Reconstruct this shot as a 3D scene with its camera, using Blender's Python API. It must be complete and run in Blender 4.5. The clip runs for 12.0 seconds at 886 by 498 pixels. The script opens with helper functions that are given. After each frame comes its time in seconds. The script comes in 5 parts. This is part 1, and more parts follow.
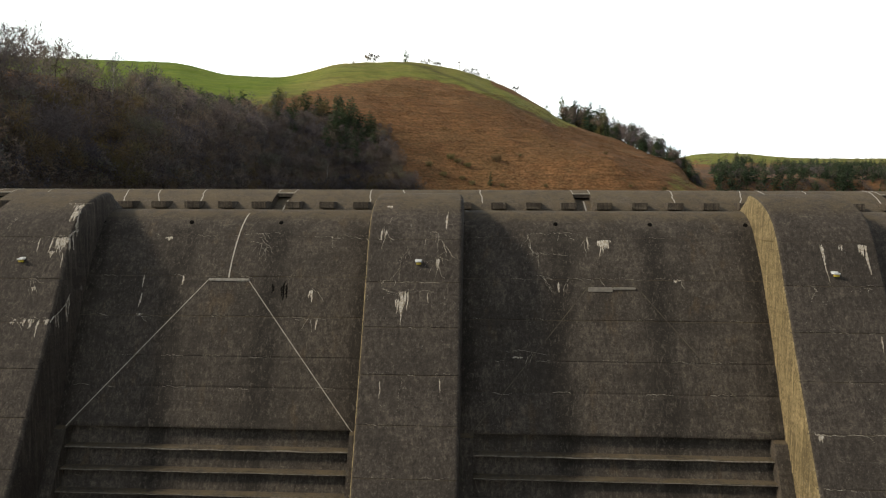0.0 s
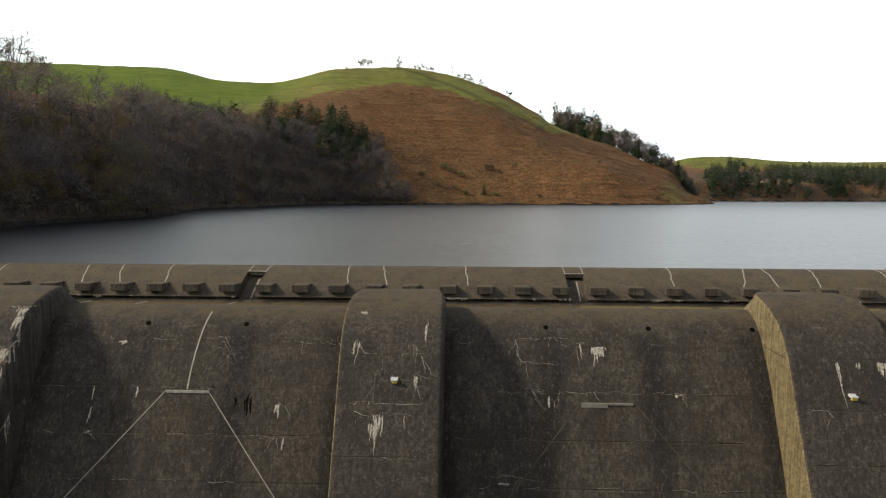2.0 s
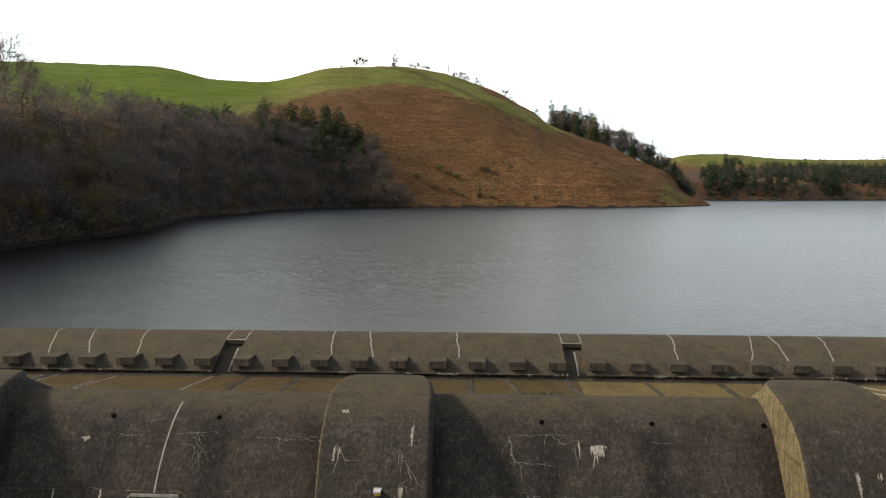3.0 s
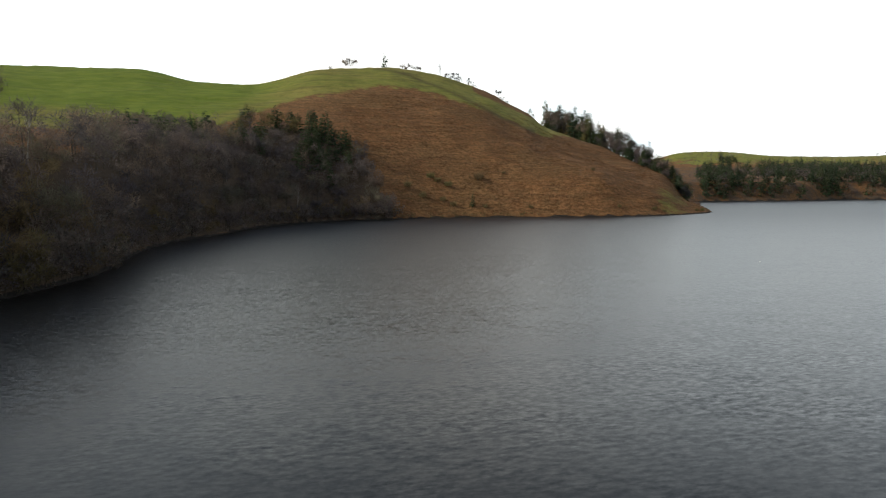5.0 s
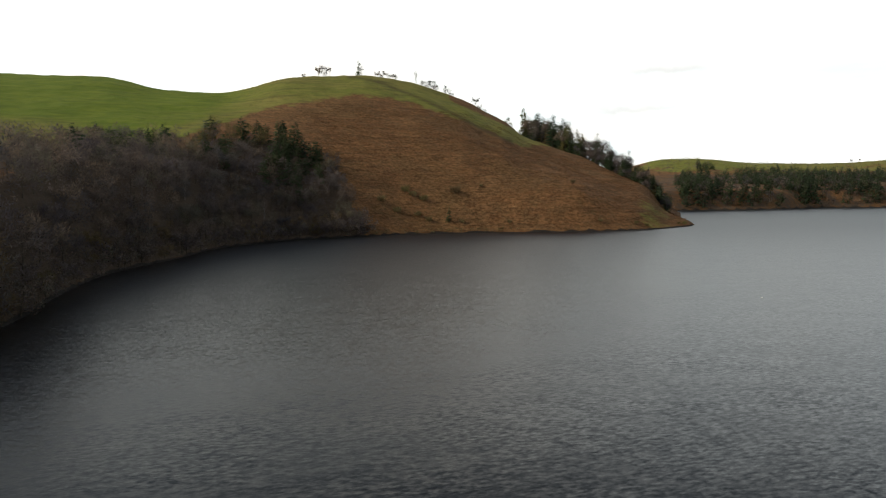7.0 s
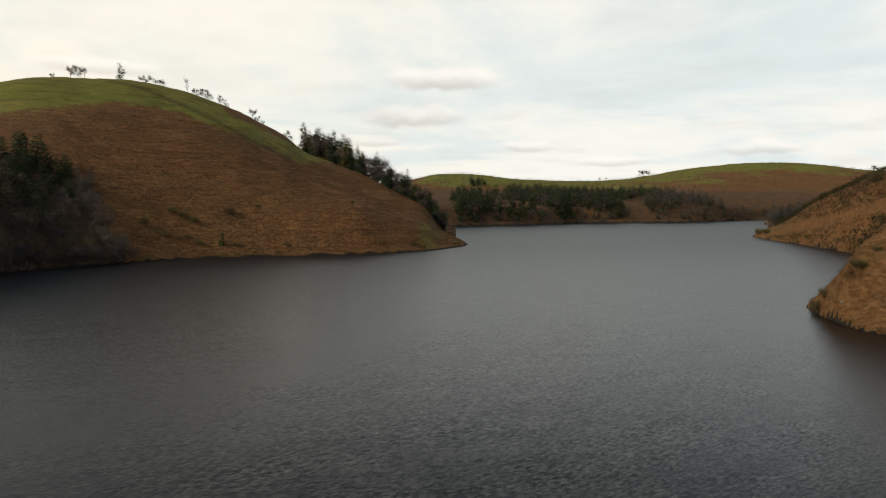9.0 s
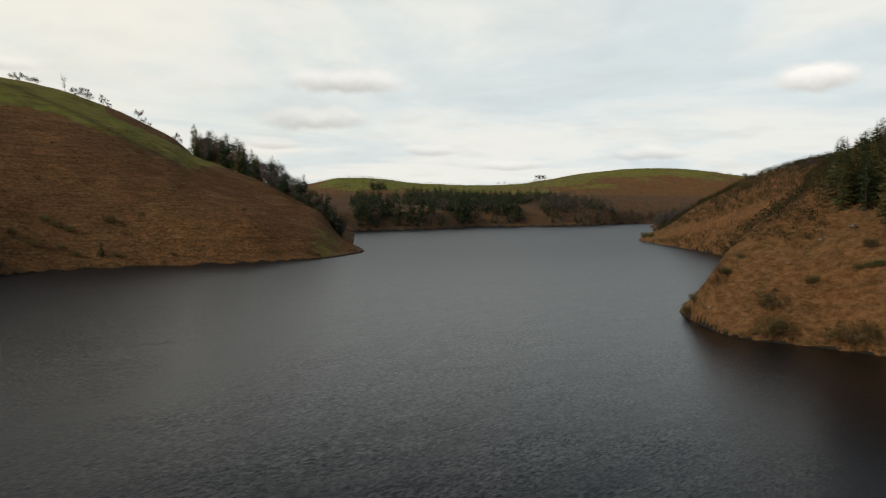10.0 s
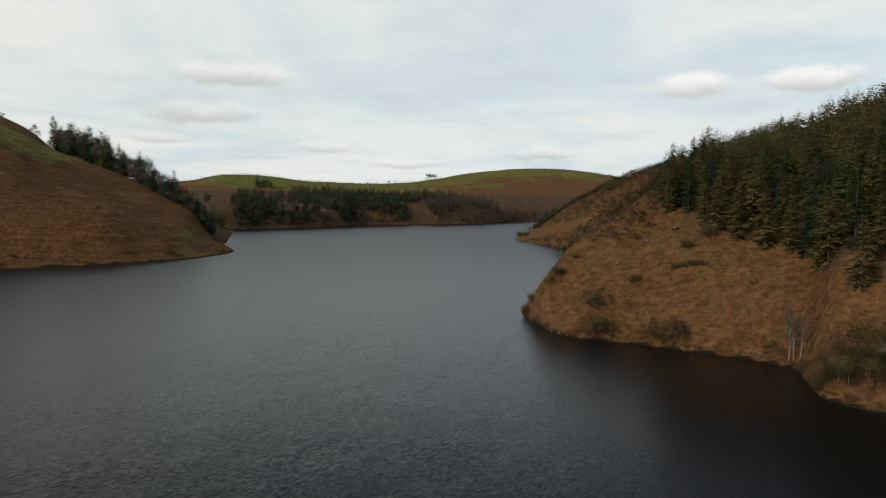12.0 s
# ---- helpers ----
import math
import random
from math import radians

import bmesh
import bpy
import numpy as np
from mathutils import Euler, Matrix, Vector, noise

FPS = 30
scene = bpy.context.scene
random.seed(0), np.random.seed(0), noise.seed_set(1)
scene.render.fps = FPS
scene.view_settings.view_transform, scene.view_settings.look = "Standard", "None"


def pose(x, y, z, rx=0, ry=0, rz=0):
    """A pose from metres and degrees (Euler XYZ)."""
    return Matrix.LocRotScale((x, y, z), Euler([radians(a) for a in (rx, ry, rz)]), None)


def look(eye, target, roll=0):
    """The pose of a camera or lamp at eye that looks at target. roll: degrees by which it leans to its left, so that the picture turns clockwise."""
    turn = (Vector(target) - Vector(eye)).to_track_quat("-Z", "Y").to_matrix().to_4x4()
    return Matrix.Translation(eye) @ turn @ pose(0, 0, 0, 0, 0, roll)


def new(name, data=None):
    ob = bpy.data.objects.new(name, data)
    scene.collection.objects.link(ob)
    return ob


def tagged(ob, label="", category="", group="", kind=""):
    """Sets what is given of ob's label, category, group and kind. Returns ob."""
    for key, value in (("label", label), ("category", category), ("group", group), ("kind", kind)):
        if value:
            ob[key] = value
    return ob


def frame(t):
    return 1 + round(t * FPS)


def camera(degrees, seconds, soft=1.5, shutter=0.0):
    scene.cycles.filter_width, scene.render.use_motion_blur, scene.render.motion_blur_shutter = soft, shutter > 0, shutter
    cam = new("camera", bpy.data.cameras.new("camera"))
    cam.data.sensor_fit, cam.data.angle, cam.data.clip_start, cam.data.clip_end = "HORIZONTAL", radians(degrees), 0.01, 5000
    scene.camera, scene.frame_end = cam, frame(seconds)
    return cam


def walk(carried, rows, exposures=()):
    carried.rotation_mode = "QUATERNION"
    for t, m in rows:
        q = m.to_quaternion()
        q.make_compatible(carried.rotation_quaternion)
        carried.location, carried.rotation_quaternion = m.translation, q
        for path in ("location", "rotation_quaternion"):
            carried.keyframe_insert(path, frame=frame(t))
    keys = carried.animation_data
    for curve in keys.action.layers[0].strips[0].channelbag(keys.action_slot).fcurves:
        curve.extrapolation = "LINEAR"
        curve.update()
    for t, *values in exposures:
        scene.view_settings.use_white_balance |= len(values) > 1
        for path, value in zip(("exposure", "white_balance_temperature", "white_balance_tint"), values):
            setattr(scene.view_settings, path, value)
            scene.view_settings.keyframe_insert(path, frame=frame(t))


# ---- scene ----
cam = camera(64.6, 12.0, soft=1.2)
PATH = [
    (0, (3.451, -48.748, -0.296), (3.349, -46.757, -0.449), 0.2),
    (0.5, (3.588, -47.782, 0.605), (3.49, -45.79, 0.454), 0.2),
    (1, (3.694, -46.495, 1.547), (3.599, -44.502, 1.398), 0.2),
    (1.5, (3.791, -45.292, 2.836), (3.7, -43.299, 2.688), 0.3),
    (2, (3.951, -45.12, 4.618), (3.866, -43.127, 4.469), 0.2),
    (2.5, (4.105, -44.084, 6.475), (4.026, -42.091, 6.322), 0.2),
    (3, (4.189, -42.232, 8.709), (4.115, -40.24, 8.548), 0.2),
    (3.5, (4.365, -38.937, 11.018), (4.295, -36.945, 10.852), 0.0),
    (5.5, (4.395, -18.365, 17.713), (4.342, -16.373, 17.542), -0.2),
    (6, (4.81, -13.247, 18.632), (4.758, -11.255, 18.465), -0.2),
    (6.5, (5.465, -9.34, 19.622), (5.416, -7.347, 19.464), -0.3),
    (8.5, (8.091, -2.917, 27.46), (8.541, -0.973, 27.323), 0.2),
    (9, (9.297, -2.209, 28.786), (9.903, -0.308, 28.656), 0.2),
    (9.5, (11.173, -2.326, 30.08), (11.933, -0.48, 29.957), 0.2),
    (10, (13.565, -2.765, 30.97), (14.428, -0.965, 30.85), 0.1),
    (10.5, (16.376, -3.473, 31.459), (17.253, -1.68, 31.338), 0.2),
    (11, (19.585, -4.656, 31.782), (20.493, -2.878, 31.661), 0.3),
    (11.5, (23.268, -6.675, 31.88), (24.279, -4.953, 31.759), 0.3),
    (12, (27.4, -9.013, 31.847), (28.519, -7.36, 31.723), 0.4),
]

EXPOSURES = [(0, -0.25, 6500, 10), (3.5, -0.43, 6350, 10), (6.5, -0.70, 6500, 10), (8.5, -1.13, 7000, 10), (9.5, -1.34, 6850, 10), (10.5, -1.41, 6700, 10), (12, -1.46, 6450, 9)]
walk(cam, [(t, look(eye, target, roll)) for t, eye, target, roll in PATH], EXPOSURES)

# ---- light: sun from the left along the dam, thin bright cloud over blue ----
SUN_AZ, SUN_EL = -100.5, 33.0
sun = new("sun", bpy.data.lights.new("sun", "SUN"))
sun.data.energy, sun.data.angle, sun.data.color = 4.4, radians(7.0), (1.0, 0.9, 0.74)
to_sun = Vector((math.sin(radians(SUN_AZ)) * math.cos(radians(SUN_EL)), math.cos(radians(SUN_AZ)) * math.cos(radians(SUN_EL)), math.sin(radians(SUN_EL))))
sun.matrix_world = look(to_sun * 200, (0, 0, 0))


class Nodes:
    """Short hand for node trees."""

    def __init__(self, tree):
        self.t = tree

    def add(self, kind, **given):
        n = self.t.nodes.new(kind)
        for k, v in given.items():
            if k in n.bl_rna.properties:
                setattr(n, k, v)
        return n

    def link(self, a, b):
        self.t.links.new(a, b)

    def put(self, socket, v):
        if isinstance(v, bpy.types.NodeSocket):
            self.link(v, socket)
        elif isinstance(v, (tuple, list)) and len(v) == 3 and socket.type == "RGBA":
            socket.default_value = (*v, 1)
        else:
            socket.default_value = v

    def math(self, op, a, b=0.0, clamp=False):
        n = self.t.nodes.new("ShaderNodeMath")
        n.operation, n.use_clamp = op, clamp
        self.put(n.inputs[0], a)
        self.put(n.inputs[1], b)
        return n.outputs[0]

    def mix(self, f, a, b, blend="MIX"):
        n = self.t.nodes.new("ShaderNodeMix")
        n.data_type, n.blend_type = "RGBA", blend
        self.put(n.inputs[0], f)
        self.put(n.inputs[6], a)
        self.put(n.inputs[7], b)
        return n.outputs[2]

    def noise(self, vec, scale, detail=4.0, rough=0.55, distort=0.0):
        n = self.t.nodes.new("ShaderNodeTexNoise")
        if vec is not None:
            self.link(vec, n.inputs["Vector"])
        n.inputs["Scale"].default_value, n.inputs["Detail"].default_value = scale, detail
        n.inputs["Roughness"].default_value, n.inputs["Distortion"].default_value = rough, distort
        return n.outputs["Fac"]

    def ramp(self, f, lo, hi, a=0.0, b=1.0):
        n = self.t.nodes.new("ShaderNodeMapRange")
        n.interpolation_type = "SMOOTHSTEP"
        self.put(n.inputs[0], f)
        for i, v in enumerate((lo, hi, a, b)):
            n.inputs[i + 1].default_value = v
        return n.outputs[0]

    def scaled(self, vec, sx, sy, sz):
        n = self.t.nodes.new("ShaderNodeMapping")
        self.link(vec, n.inputs["Vector"])
        n.inputs["Scale"].default_value = (sx, sy, sz)
        return n.outputs["Vector"]

    def vec(self, op, a, b=(0, 0, 0)):
        n = self.t.nodes.new("ShaderNodeVectorMath")
        n.operation = op
        self.put(n.inputs[0], a)
        self.put(n.inputs[1], b)
        return n.outputs["Value"] if op in ("DOT_PRODUCT", "LENGTH", "DISTANCE") else n.outputs["Vector"]


world = bpy.data.worlds.new("sky")
scene.world = world
world.use_nodes = True
W = Nodes(world.node_tree)
W.t.nodes.clear()
sky = W.add("ShaderNodeTexSky")
sky.sky_type, sky.sun_disc = "NISHITA", False
sky.sun_elevation, sky.sun_rotation = radians(SUN_EL), radians(SUN_AZ % 360)
sky.air_density, sky.dust_density, sky.ozone_density = 1.0, 2.0, 1.0
where = W.add("ShaderNodeTexCoord").outputs["Generated"]
split = W.add("ShaderNodeSeparateXYZ")
W.link(where, split.inputs[0])
up = W.math("MAXIMUM", split.outputs[2], 0.0)
# cloud sheets: directions laid onto a flat layer, so that the clouds flatten towards the horizon
flat = W.add("ShaderNodeCombineXYZ")
layer = W.math("ADD", up, 0.10)
W.link(W.math("DIVIDE", split.outputs[0], layer), flat.inputs[0])
W.link(W.math("DIVIDE", split.outputs[1], layer), flat.inputs[1])
sheet = W.noise(flat.outputs[0], 0.50, 6.0, 0.6, 0.5)
wisps = W.noise(flat.outputs[0], 1.5, 5.0, 0.55, 0.2)
thick = W.ramp(up, 0.26, 0.42, 1.0, 0.10)
veil = W.math("MULTIPLY", thick, W.ramp(W.math("ADD", W.math("MULTIPLY", sheet, 0.65), W.math("MULTIPLY", wisps, 0.35)), 0.30, 0.56, 0.80, 1.0))
toward = W.vec("DOT_PRODUCT", where, tuple(to_sun))
glow = W.ramp(toward, -0.6, 0.6, 18.4, 19.0)
grey = W.ramp(wisps, 0.48, 0.72, 1.03, 0.93)
white = W.mix(1.0, W.mix(W.ramp(sheet, 0.40, 0.58), (0.87, 0.95, 1.0), (0.99, 0.99, 0.975)), W.math("MULTIPLY", glow, grey), "MULTIPLY")
white = W.mix(1.0, white, W.mix(W.ramp(toward, -0.75, 0.25), (0.97, 1.0, 1.0), (1.0, 0.985, 0.92)), "MULTIPLY")


def heap(az, el, wide, high, dense_):
    """A small heaped cloud: bright above, grey below, torn at its edge."""
    e, a = radians(el), radians(az)
    mid = Vector((math.sin(a) * math.cos(e), math.cos(a) * math.cos(e), math.sin(e)))
    right = Vector((math.cos(a), -math.sin(a), 0))
    rise = right.cross(mid) * -1
    if rise.z < 0:
        rise = -rise
    torn = W.noise(where, 22.0, 5.0, 0.6)
    puff = W.math("SUBTRACT", torn, 0.5)
    x = W.math("DIVIDE", W.math("ADD", W.vec("DOT_PRODUCT", where, tuple(right)), W.math("MULTIPLY", puff, wide * 0.5)), wide)
    y = W.math("DIVIDE", W.math("ADD", W.vec("DOT_PRODUCT", W.vec("SUBTRACT", where, tuple(mid)), tuple(rise)), W.math("MULTIPLY", puff, high * 1.2)), high)
    d = W.math("SQRT", W.math("ADD", W.math("MULTIPLY", x, x), W.math("MULTIPLY", y, y)))
    front = W.ramp(W.vec("DOT_PRODUCT", where, tuple(mid)), 0.5, 0.8)
    return W.math("MULTIPLY", W.ramp(d, 0.55, 1.05, 1.0, 0.0), front), W.ramp(y, -0.75, 0.35, 0.72 if dense_ == 1 else 0.60, 1.12 if dense_ == 1 else 1.06)


HEAPS = [(53.4, 9.3, 0.056, 0.021, 1.0), (61.4, 9.3, 0.066, 0.019, 1.0), (74.0, 8.5, 0.07, 0.02, 1.0), (17.6, 9.9, 0.095, 0.020, 0.8), (15.2, 7.0, 0.085, 0.019, 0.75), (12.0, 5.0, 0.05, 0.010, 0.6),
         (24.5, 4.6, 0.05, 0.010, 0.6), (31.0, 3.4, 0.06, 0.009, 0.6), (42.0, 4.2, 0.06, 0.012, 0.6), (-8.0, 9.8, 0.09, 0.012, 0.5)]
for spec in HEAPS:
    cover, shade = heap(*spec)
    cover = W.math("MULTIPLY", cover, spec[4])
    white = W.mix(W.math("MULTIPLY", cover, 0.85), white, W.mix(1.0, (19.4, 19.1, 18.6), shade, "MULTIPLY"))
    veil = W.math("MAXIMUM", veil, cover)
back = W.add("ShaderNodeBackground")
W.link(W.mix(veil, sky.outputs[0], white), back.inputs["Color"])
back.inputs["Strength"].default_value = 0.12
W.link(back.outputs[0], W.add("ShaderNodeOutputWorld").inputs[0])


# ---- materials ----
def material(name, rough=0.9, spec=0.3):
    m = bpy.data.materials.new(name)
    m.use_nodes = True
    n = Nodes(m.node_tree)
    b = m.node_tree.nodes["Principled BSDF"]
    b.inputs["Roughness"].default_value = rough
    b.inputs["Specular IOR Level"].default_value = spec
    return m, n, b


def place(n):
    """World position of the surface."""
    return n.add("ShaderNodeNewGeometry").outputs["Position"]


def bumped(n, b, height, strength=0.5, distance=0.05):
    k = n.add("ShaderNodeBump")
    k.inputs["Strength"].default_value, k.inputs["Distance"].default_value = strength, distance
    n.link(height, k.inputs["Height"])
    n.link(k.outputs[0], b.inputs["Normal"])


def concrete(name, tone, moss, streak=0.6, black=0.6, drains=False, lichen=0.35):
    m, n, b = material(name, 0.92, 0.25)
    p = place(n)
    rnd = n.add("ShaderNodeObjectInfo").outputs["Random"]
    dim = lambda k: tuple(v * k for v in tone)
    big = n.noise(p, 0.30, 6.0, 0.65, 0.4)
    fine = n.noise(p, 2.6, 9.0, 0.82)
    runs = n.noise(n.scaled(p, 0.55, 0.55, 0.05), 1.1, 6.0, 0.62, 0.25)
    runs2 = n.noise(n.scaled(p, 3.6, 3.6, 0.14), 1.0, 5.0, 0.65)
    boards = n.noise(n.scaled(p, 0.22, 0.1, 6.5), 1.0, 3.0, 0.6)
    planks = n.noise(n.scaled(p, 0.10, 0.04, 11.0), 1.0, 1.0, 0.4)
    scab = n.noise(p, 1.7, 7.0, 0.75, 0.6)
    pits = n.noise(p, 9.0, 3.0, 0.5)
    grit = n.noise(p, 7.0, 8.0, 0.85)
    c = n.mix(n.ramp(big, 0.32, 0.68), dim(0.68), dim(1.32))
    c = n.mix(n.ramp(n.noise(p, 0.8, 6.0, 0.7, 0.5), 0.48, 0.70, 0.0, 0.60), c, moss)
    c = n.mix(n.ramp(boards, 0.45, 0.58, 0.0, 0.30), c, dim(0.5))
    c = n.mix(n.ramp(planks, 0.36, 0.40, 0.45, 0.0), c, dim(0.35))
    c = n.mix(n.ramp(planks, 0.60, 0.64, 0.0, 0.35), c, dim(1.7))
    c = n.mix(n.ramp(fine, 0.36, 0.64), n.mix(0.42, c, dim(0.25)), n.mix(0.36, c, dim(2.0)))
    blot = n.noise(n.scaled(p, 0.8, 0.8, 0.45), 0.9, 7.0, 0.72, 0.9)
    c = n.mix(n.ramp(blot, 0.50, 0.60, 0.0, 0.55), c, dim(0.42))
    c = n.mix(n.ramp(blot, 0.34, 0.43, 0.45, 0.0), c, dim(1.75))
    c = n.mix(n.ramp(grit, 0.35, 0.67), n.mix(0.38, c, dim(0.2)), n.mix(0.34, c, dim(2.2)))
    c = n.mix(n.ramp(runs2, 0.50, 0.62, 0.0, 0.55 * streak), c, dim(0.35))
    c = n.mix(n.ramp(n.noise(n.scaled(p, 5.0, 5.0, 0.25), 1.0, 4.0, 0.7), 0.60, 0.72, 0.0, 0.40 * streak), c, dim(2.2))
    c = n.mix(n.ramp(runs, 0.44, 0.62, 0.0, 0.75 * streak), c, dim(0.38))
    c = n.mix(n.ramp(scab, 0.54, 0.66, 0.0, 0.6 * black), c, dim(0.3))
    c = n.mix(n.ramp(n.noise(p, 7.5, 5.0, 0.75, 0.8), 0.63, 0.70, 0.0, 0.6), c, (0.32, 0.30, 0.25))
    c = n.mix(n.ramp(n.noise(p, 2.2, 6.0, 0.85, 1.2), 0.635, 0.67, 0.0, lichen), c, (0.40, 0.38, 0.33))
    speck = n.noise(p, 3.4, 10.0, 0.92, 0.3)
    c = n.mix(n.ramp(speck, 0.60, 0.63, 0.0, 0.50), c, dim(0.22))
    c = n.mix(n.ramp(speck, 0.37, 0.40, 0.45, 0.0), c, dim(1.9))
    seep = n.noise(n.scaled(p, 0.5, 0.3, 2.2), 1.0, 8.0, 0.8, 0.4)
    c = n.mix(n.ramp(seep, 0.60, 0.70, 0.0, 0.5), c, (0.22, 0.20, 0.15))
    c = n.mix(n.ramp(pits, 0.64, 0.72, 0.0, 0.7), c, dim(0.12))
    c = n.mix(n.math("MULTIPLY", rnd, 0.4), c, dim(0.5))
    if drains:   # wet runs below the outlets, 5.04 m apart
        own = n.add("ShaderNodeSeparateXYZ")
        n.link(n.add("ShaderNodeTexCoord").outputs["Object"], own.inputs[0])
        wander = n.math("MULTIPLY", n.math("SUBTRACT", n.noise(n.scaled(p, 0.3, 0.3, 0.25), 1.0, 3.0), 0.5), 1.6)
        turn = n.math("MODULO", n.math("ADD", n.math("ADD", own.outputs[0], wander), 0.22 + 5.04), 5.04)
        off = n.math("ABSOLUTE", n.math("SUBTRACT", turn, 2.52))
        wet = n.math("MULTIPLY", n.ramp(off, 0.25, 1.0, 1.0, 0.0), n.ramp(own.outputs[2], -2.4, -1.9, 1.0, 0.0))
        wet = n.math("MULTIPLY", wet, n.ramp(runs2, 0.35, 0.6, 0.40, 0.80))
        c = n.mix(wet, c, dim(0.22))
        rust = n.math("MULTIPLY", n.ramp(off, 1.1, 1.5), n.ramp(n.noise(n.scaled(p, 1.4, 1.4, 0.07), 1.0, 3.0, 0.6), 0.56, 0.70, 0.0, 0.4))
        c = n.mix(rust, c, (0.10, 0.068, 0.036))
    # thin rain streaks, gritty bloom and exposed dark aggregate
    rain = n.noise(n.scaled(p, 7.0, 7.0, 0.30), 1.0, 5.0, 0.7, 0.15)
    c = n.mix(n.ramp(rain, 0.52, 0.60, 0.0, 0.50), c, dim(0.30))
    c = n.mix(n.ramp(rain, 0.37, 0.44, 0.38, 0.0), c, dim(2.1))
    bloom = n.noise(p, 13.0, 6.0, 0.8)
    c = n.mix(n.ramp(bloom, 0.53, 0.62, 0.0, 0.55), c, dim(0.22))
    c = n.mix(n.ramp(bloom, 0.35, 0.43, 0.50, 0.0), c, dim(2.6))
    patch = n.noise(n.scaled(p, 0.35, 0.35, 0.9), 1.0, 5.0, 0.65, 0.7)
    c = n.mix(n.ramp(patch, 0.53, 0.63, 0.0, 0.45), c, dim(0.40))
    # ochre growth on what lies nearly level
    lie = n.add("ShaderNodeSeparateXYZ")
    n.link(n.add("ShaderNodeNewGeometry").outputs["True Normal"], lie.inputs[0])
    algae = n.math("MULTIPLY", n.ramp(lie.outputs[2], 0.72, 0.97), n.ramp(n.noise(p, 1.1, 7.0, 0.75, 0.5), 0.35, 0.62, 0.15, 0.75))
    c = n.mix(algae, c, tuple(0.3 * v + 0.7 * w for v, w in zip(dim(1.4), (0.110, 0.080, 0.034))))
    n.link(c, b.inputs["Base Color"])
    h = n.math("ADD", n.math("ADD", n.math("MULTIPLY", fine, 0.6), n.math("MULTIPLY", grit, 0.4)), n.math("MULTIPLY", boards, 0.5))
    h = n.math("SUBTRACT", h, n.math("MULTIPLY", n.ramp(pits, 0.62, 0.74), 0.7))
    bumped(n, b, h, 0.75, 0.05)
    return m


FACE = concrete("weathered_concrete", (0.079, 0.066, 0.051), (0.070, 0.055, 0.030), 0.8, 0.5, True)
PIER = concrete("buttress_concrete", (0.079, 0.066, 0.052), (0.066, 0.054, 0.035), 0.6, 0.6, False, 0.75)
WEIR = concrete("weir_concrete", (0.096, 0.079, 0.059), (0.076, 0.061, 0.035), 0.5, 0.6, False, 0.55)
APRON = concrete("damp_apron_concrete", (0.105, 0.068, 0.024), (0.082, 0.060, 0.016), 0.5, 0.7, False, 0.1)
# paler and yellower than APRON, for the slabs whose joint lies beyond x = 12
PALE_APRON = concrete("pale_apron_concrete", (0.215, 0.160, 0.062), (0.19, 0.155, 0.042), 0.4, 0.7, False, 0.2)
# sunward flanks: lichen yellow raised far above PIER's tone to carry painted sunlight
SUNLIT_LICHEN = concrete("sunlit_lichened_concrete", (0.225, 0.175, 0.088), (0.20, 0.155, 0.060), 0.12, 0.25)


def plain(name, a, b_, scale, rough=0.8, spec=0.3, bump=0.0):
    m, n, b = material(name, rough, spec)
    p = place(n)
    n.link(n.mix(n.ramp(n.noise(p, scale, 5.0, 0.6), 0.3, 0.7), a, b_), b.inputs["Base Color"])
    if bump:
        bumped(n, b, n.noise(p, scale * 3, 4.0), bump, 0.02)
    return m


LIME = plain("lime_bloom", (0.58, 0.54, 0.46), (0.22, 0.18, 0.12), 11.0, 0.9, 0.2, 0.4)
SEAL = plain("pale_sealant", (0.44, 0.41, 0.35), (0.28, 0.25, 0.20), 5.0, 0.8)
FAINT = plain("faint_lime", (0.46, 0.43, 0.36), (0.20, 0.17, 0.13), 7.0, 0.9, 0.2)
WORN = plain("worn_edge", (0.22, 0.195, 0.155), (0.10, 0.085, 0.064), 6.0, 0.9, 0.2)
# sealant and repairs; also colours the painted shade along the weir's toe
TAR_AND_SHADE = plain("dark_sealant_and_shade", (0.05, 0.04, 0.028), (0.09, 0.075, 0.05), 2.0, 0.8)
DARK = plain("drain_dark", (0.005, 0.0045, 0.004), (0.009, 0.008, 0.007), 4.0, 0.95, 0.03)
GREYCAP = plain("grey_mortar", (0.20, 0.18, 0.145), (0.30, 0.27, 0.22), 3.0, 0.85)
PAINT = plain("white_paint", (0.75, 0.75, 0.72), (0.6, 0.6, 0.57), 8.0, 0.5)
YELLOW = plain("yellow_paint", (0.65, 0.50, 0.06), (0.55, 0.42, 0.05), 8.0, 0.5)
BARK = plain("bark", (0.055, 0.046, 0.036), (0.095, 0.08, 0.06), 3.0, 0.95, 0.1, 0.5)
BIRCH = plain("birch_bark", (0.34, 0.32, 0.285), (0.17, 0.15, 0.125), 5.0, 0.9, 0.1, 0.3)


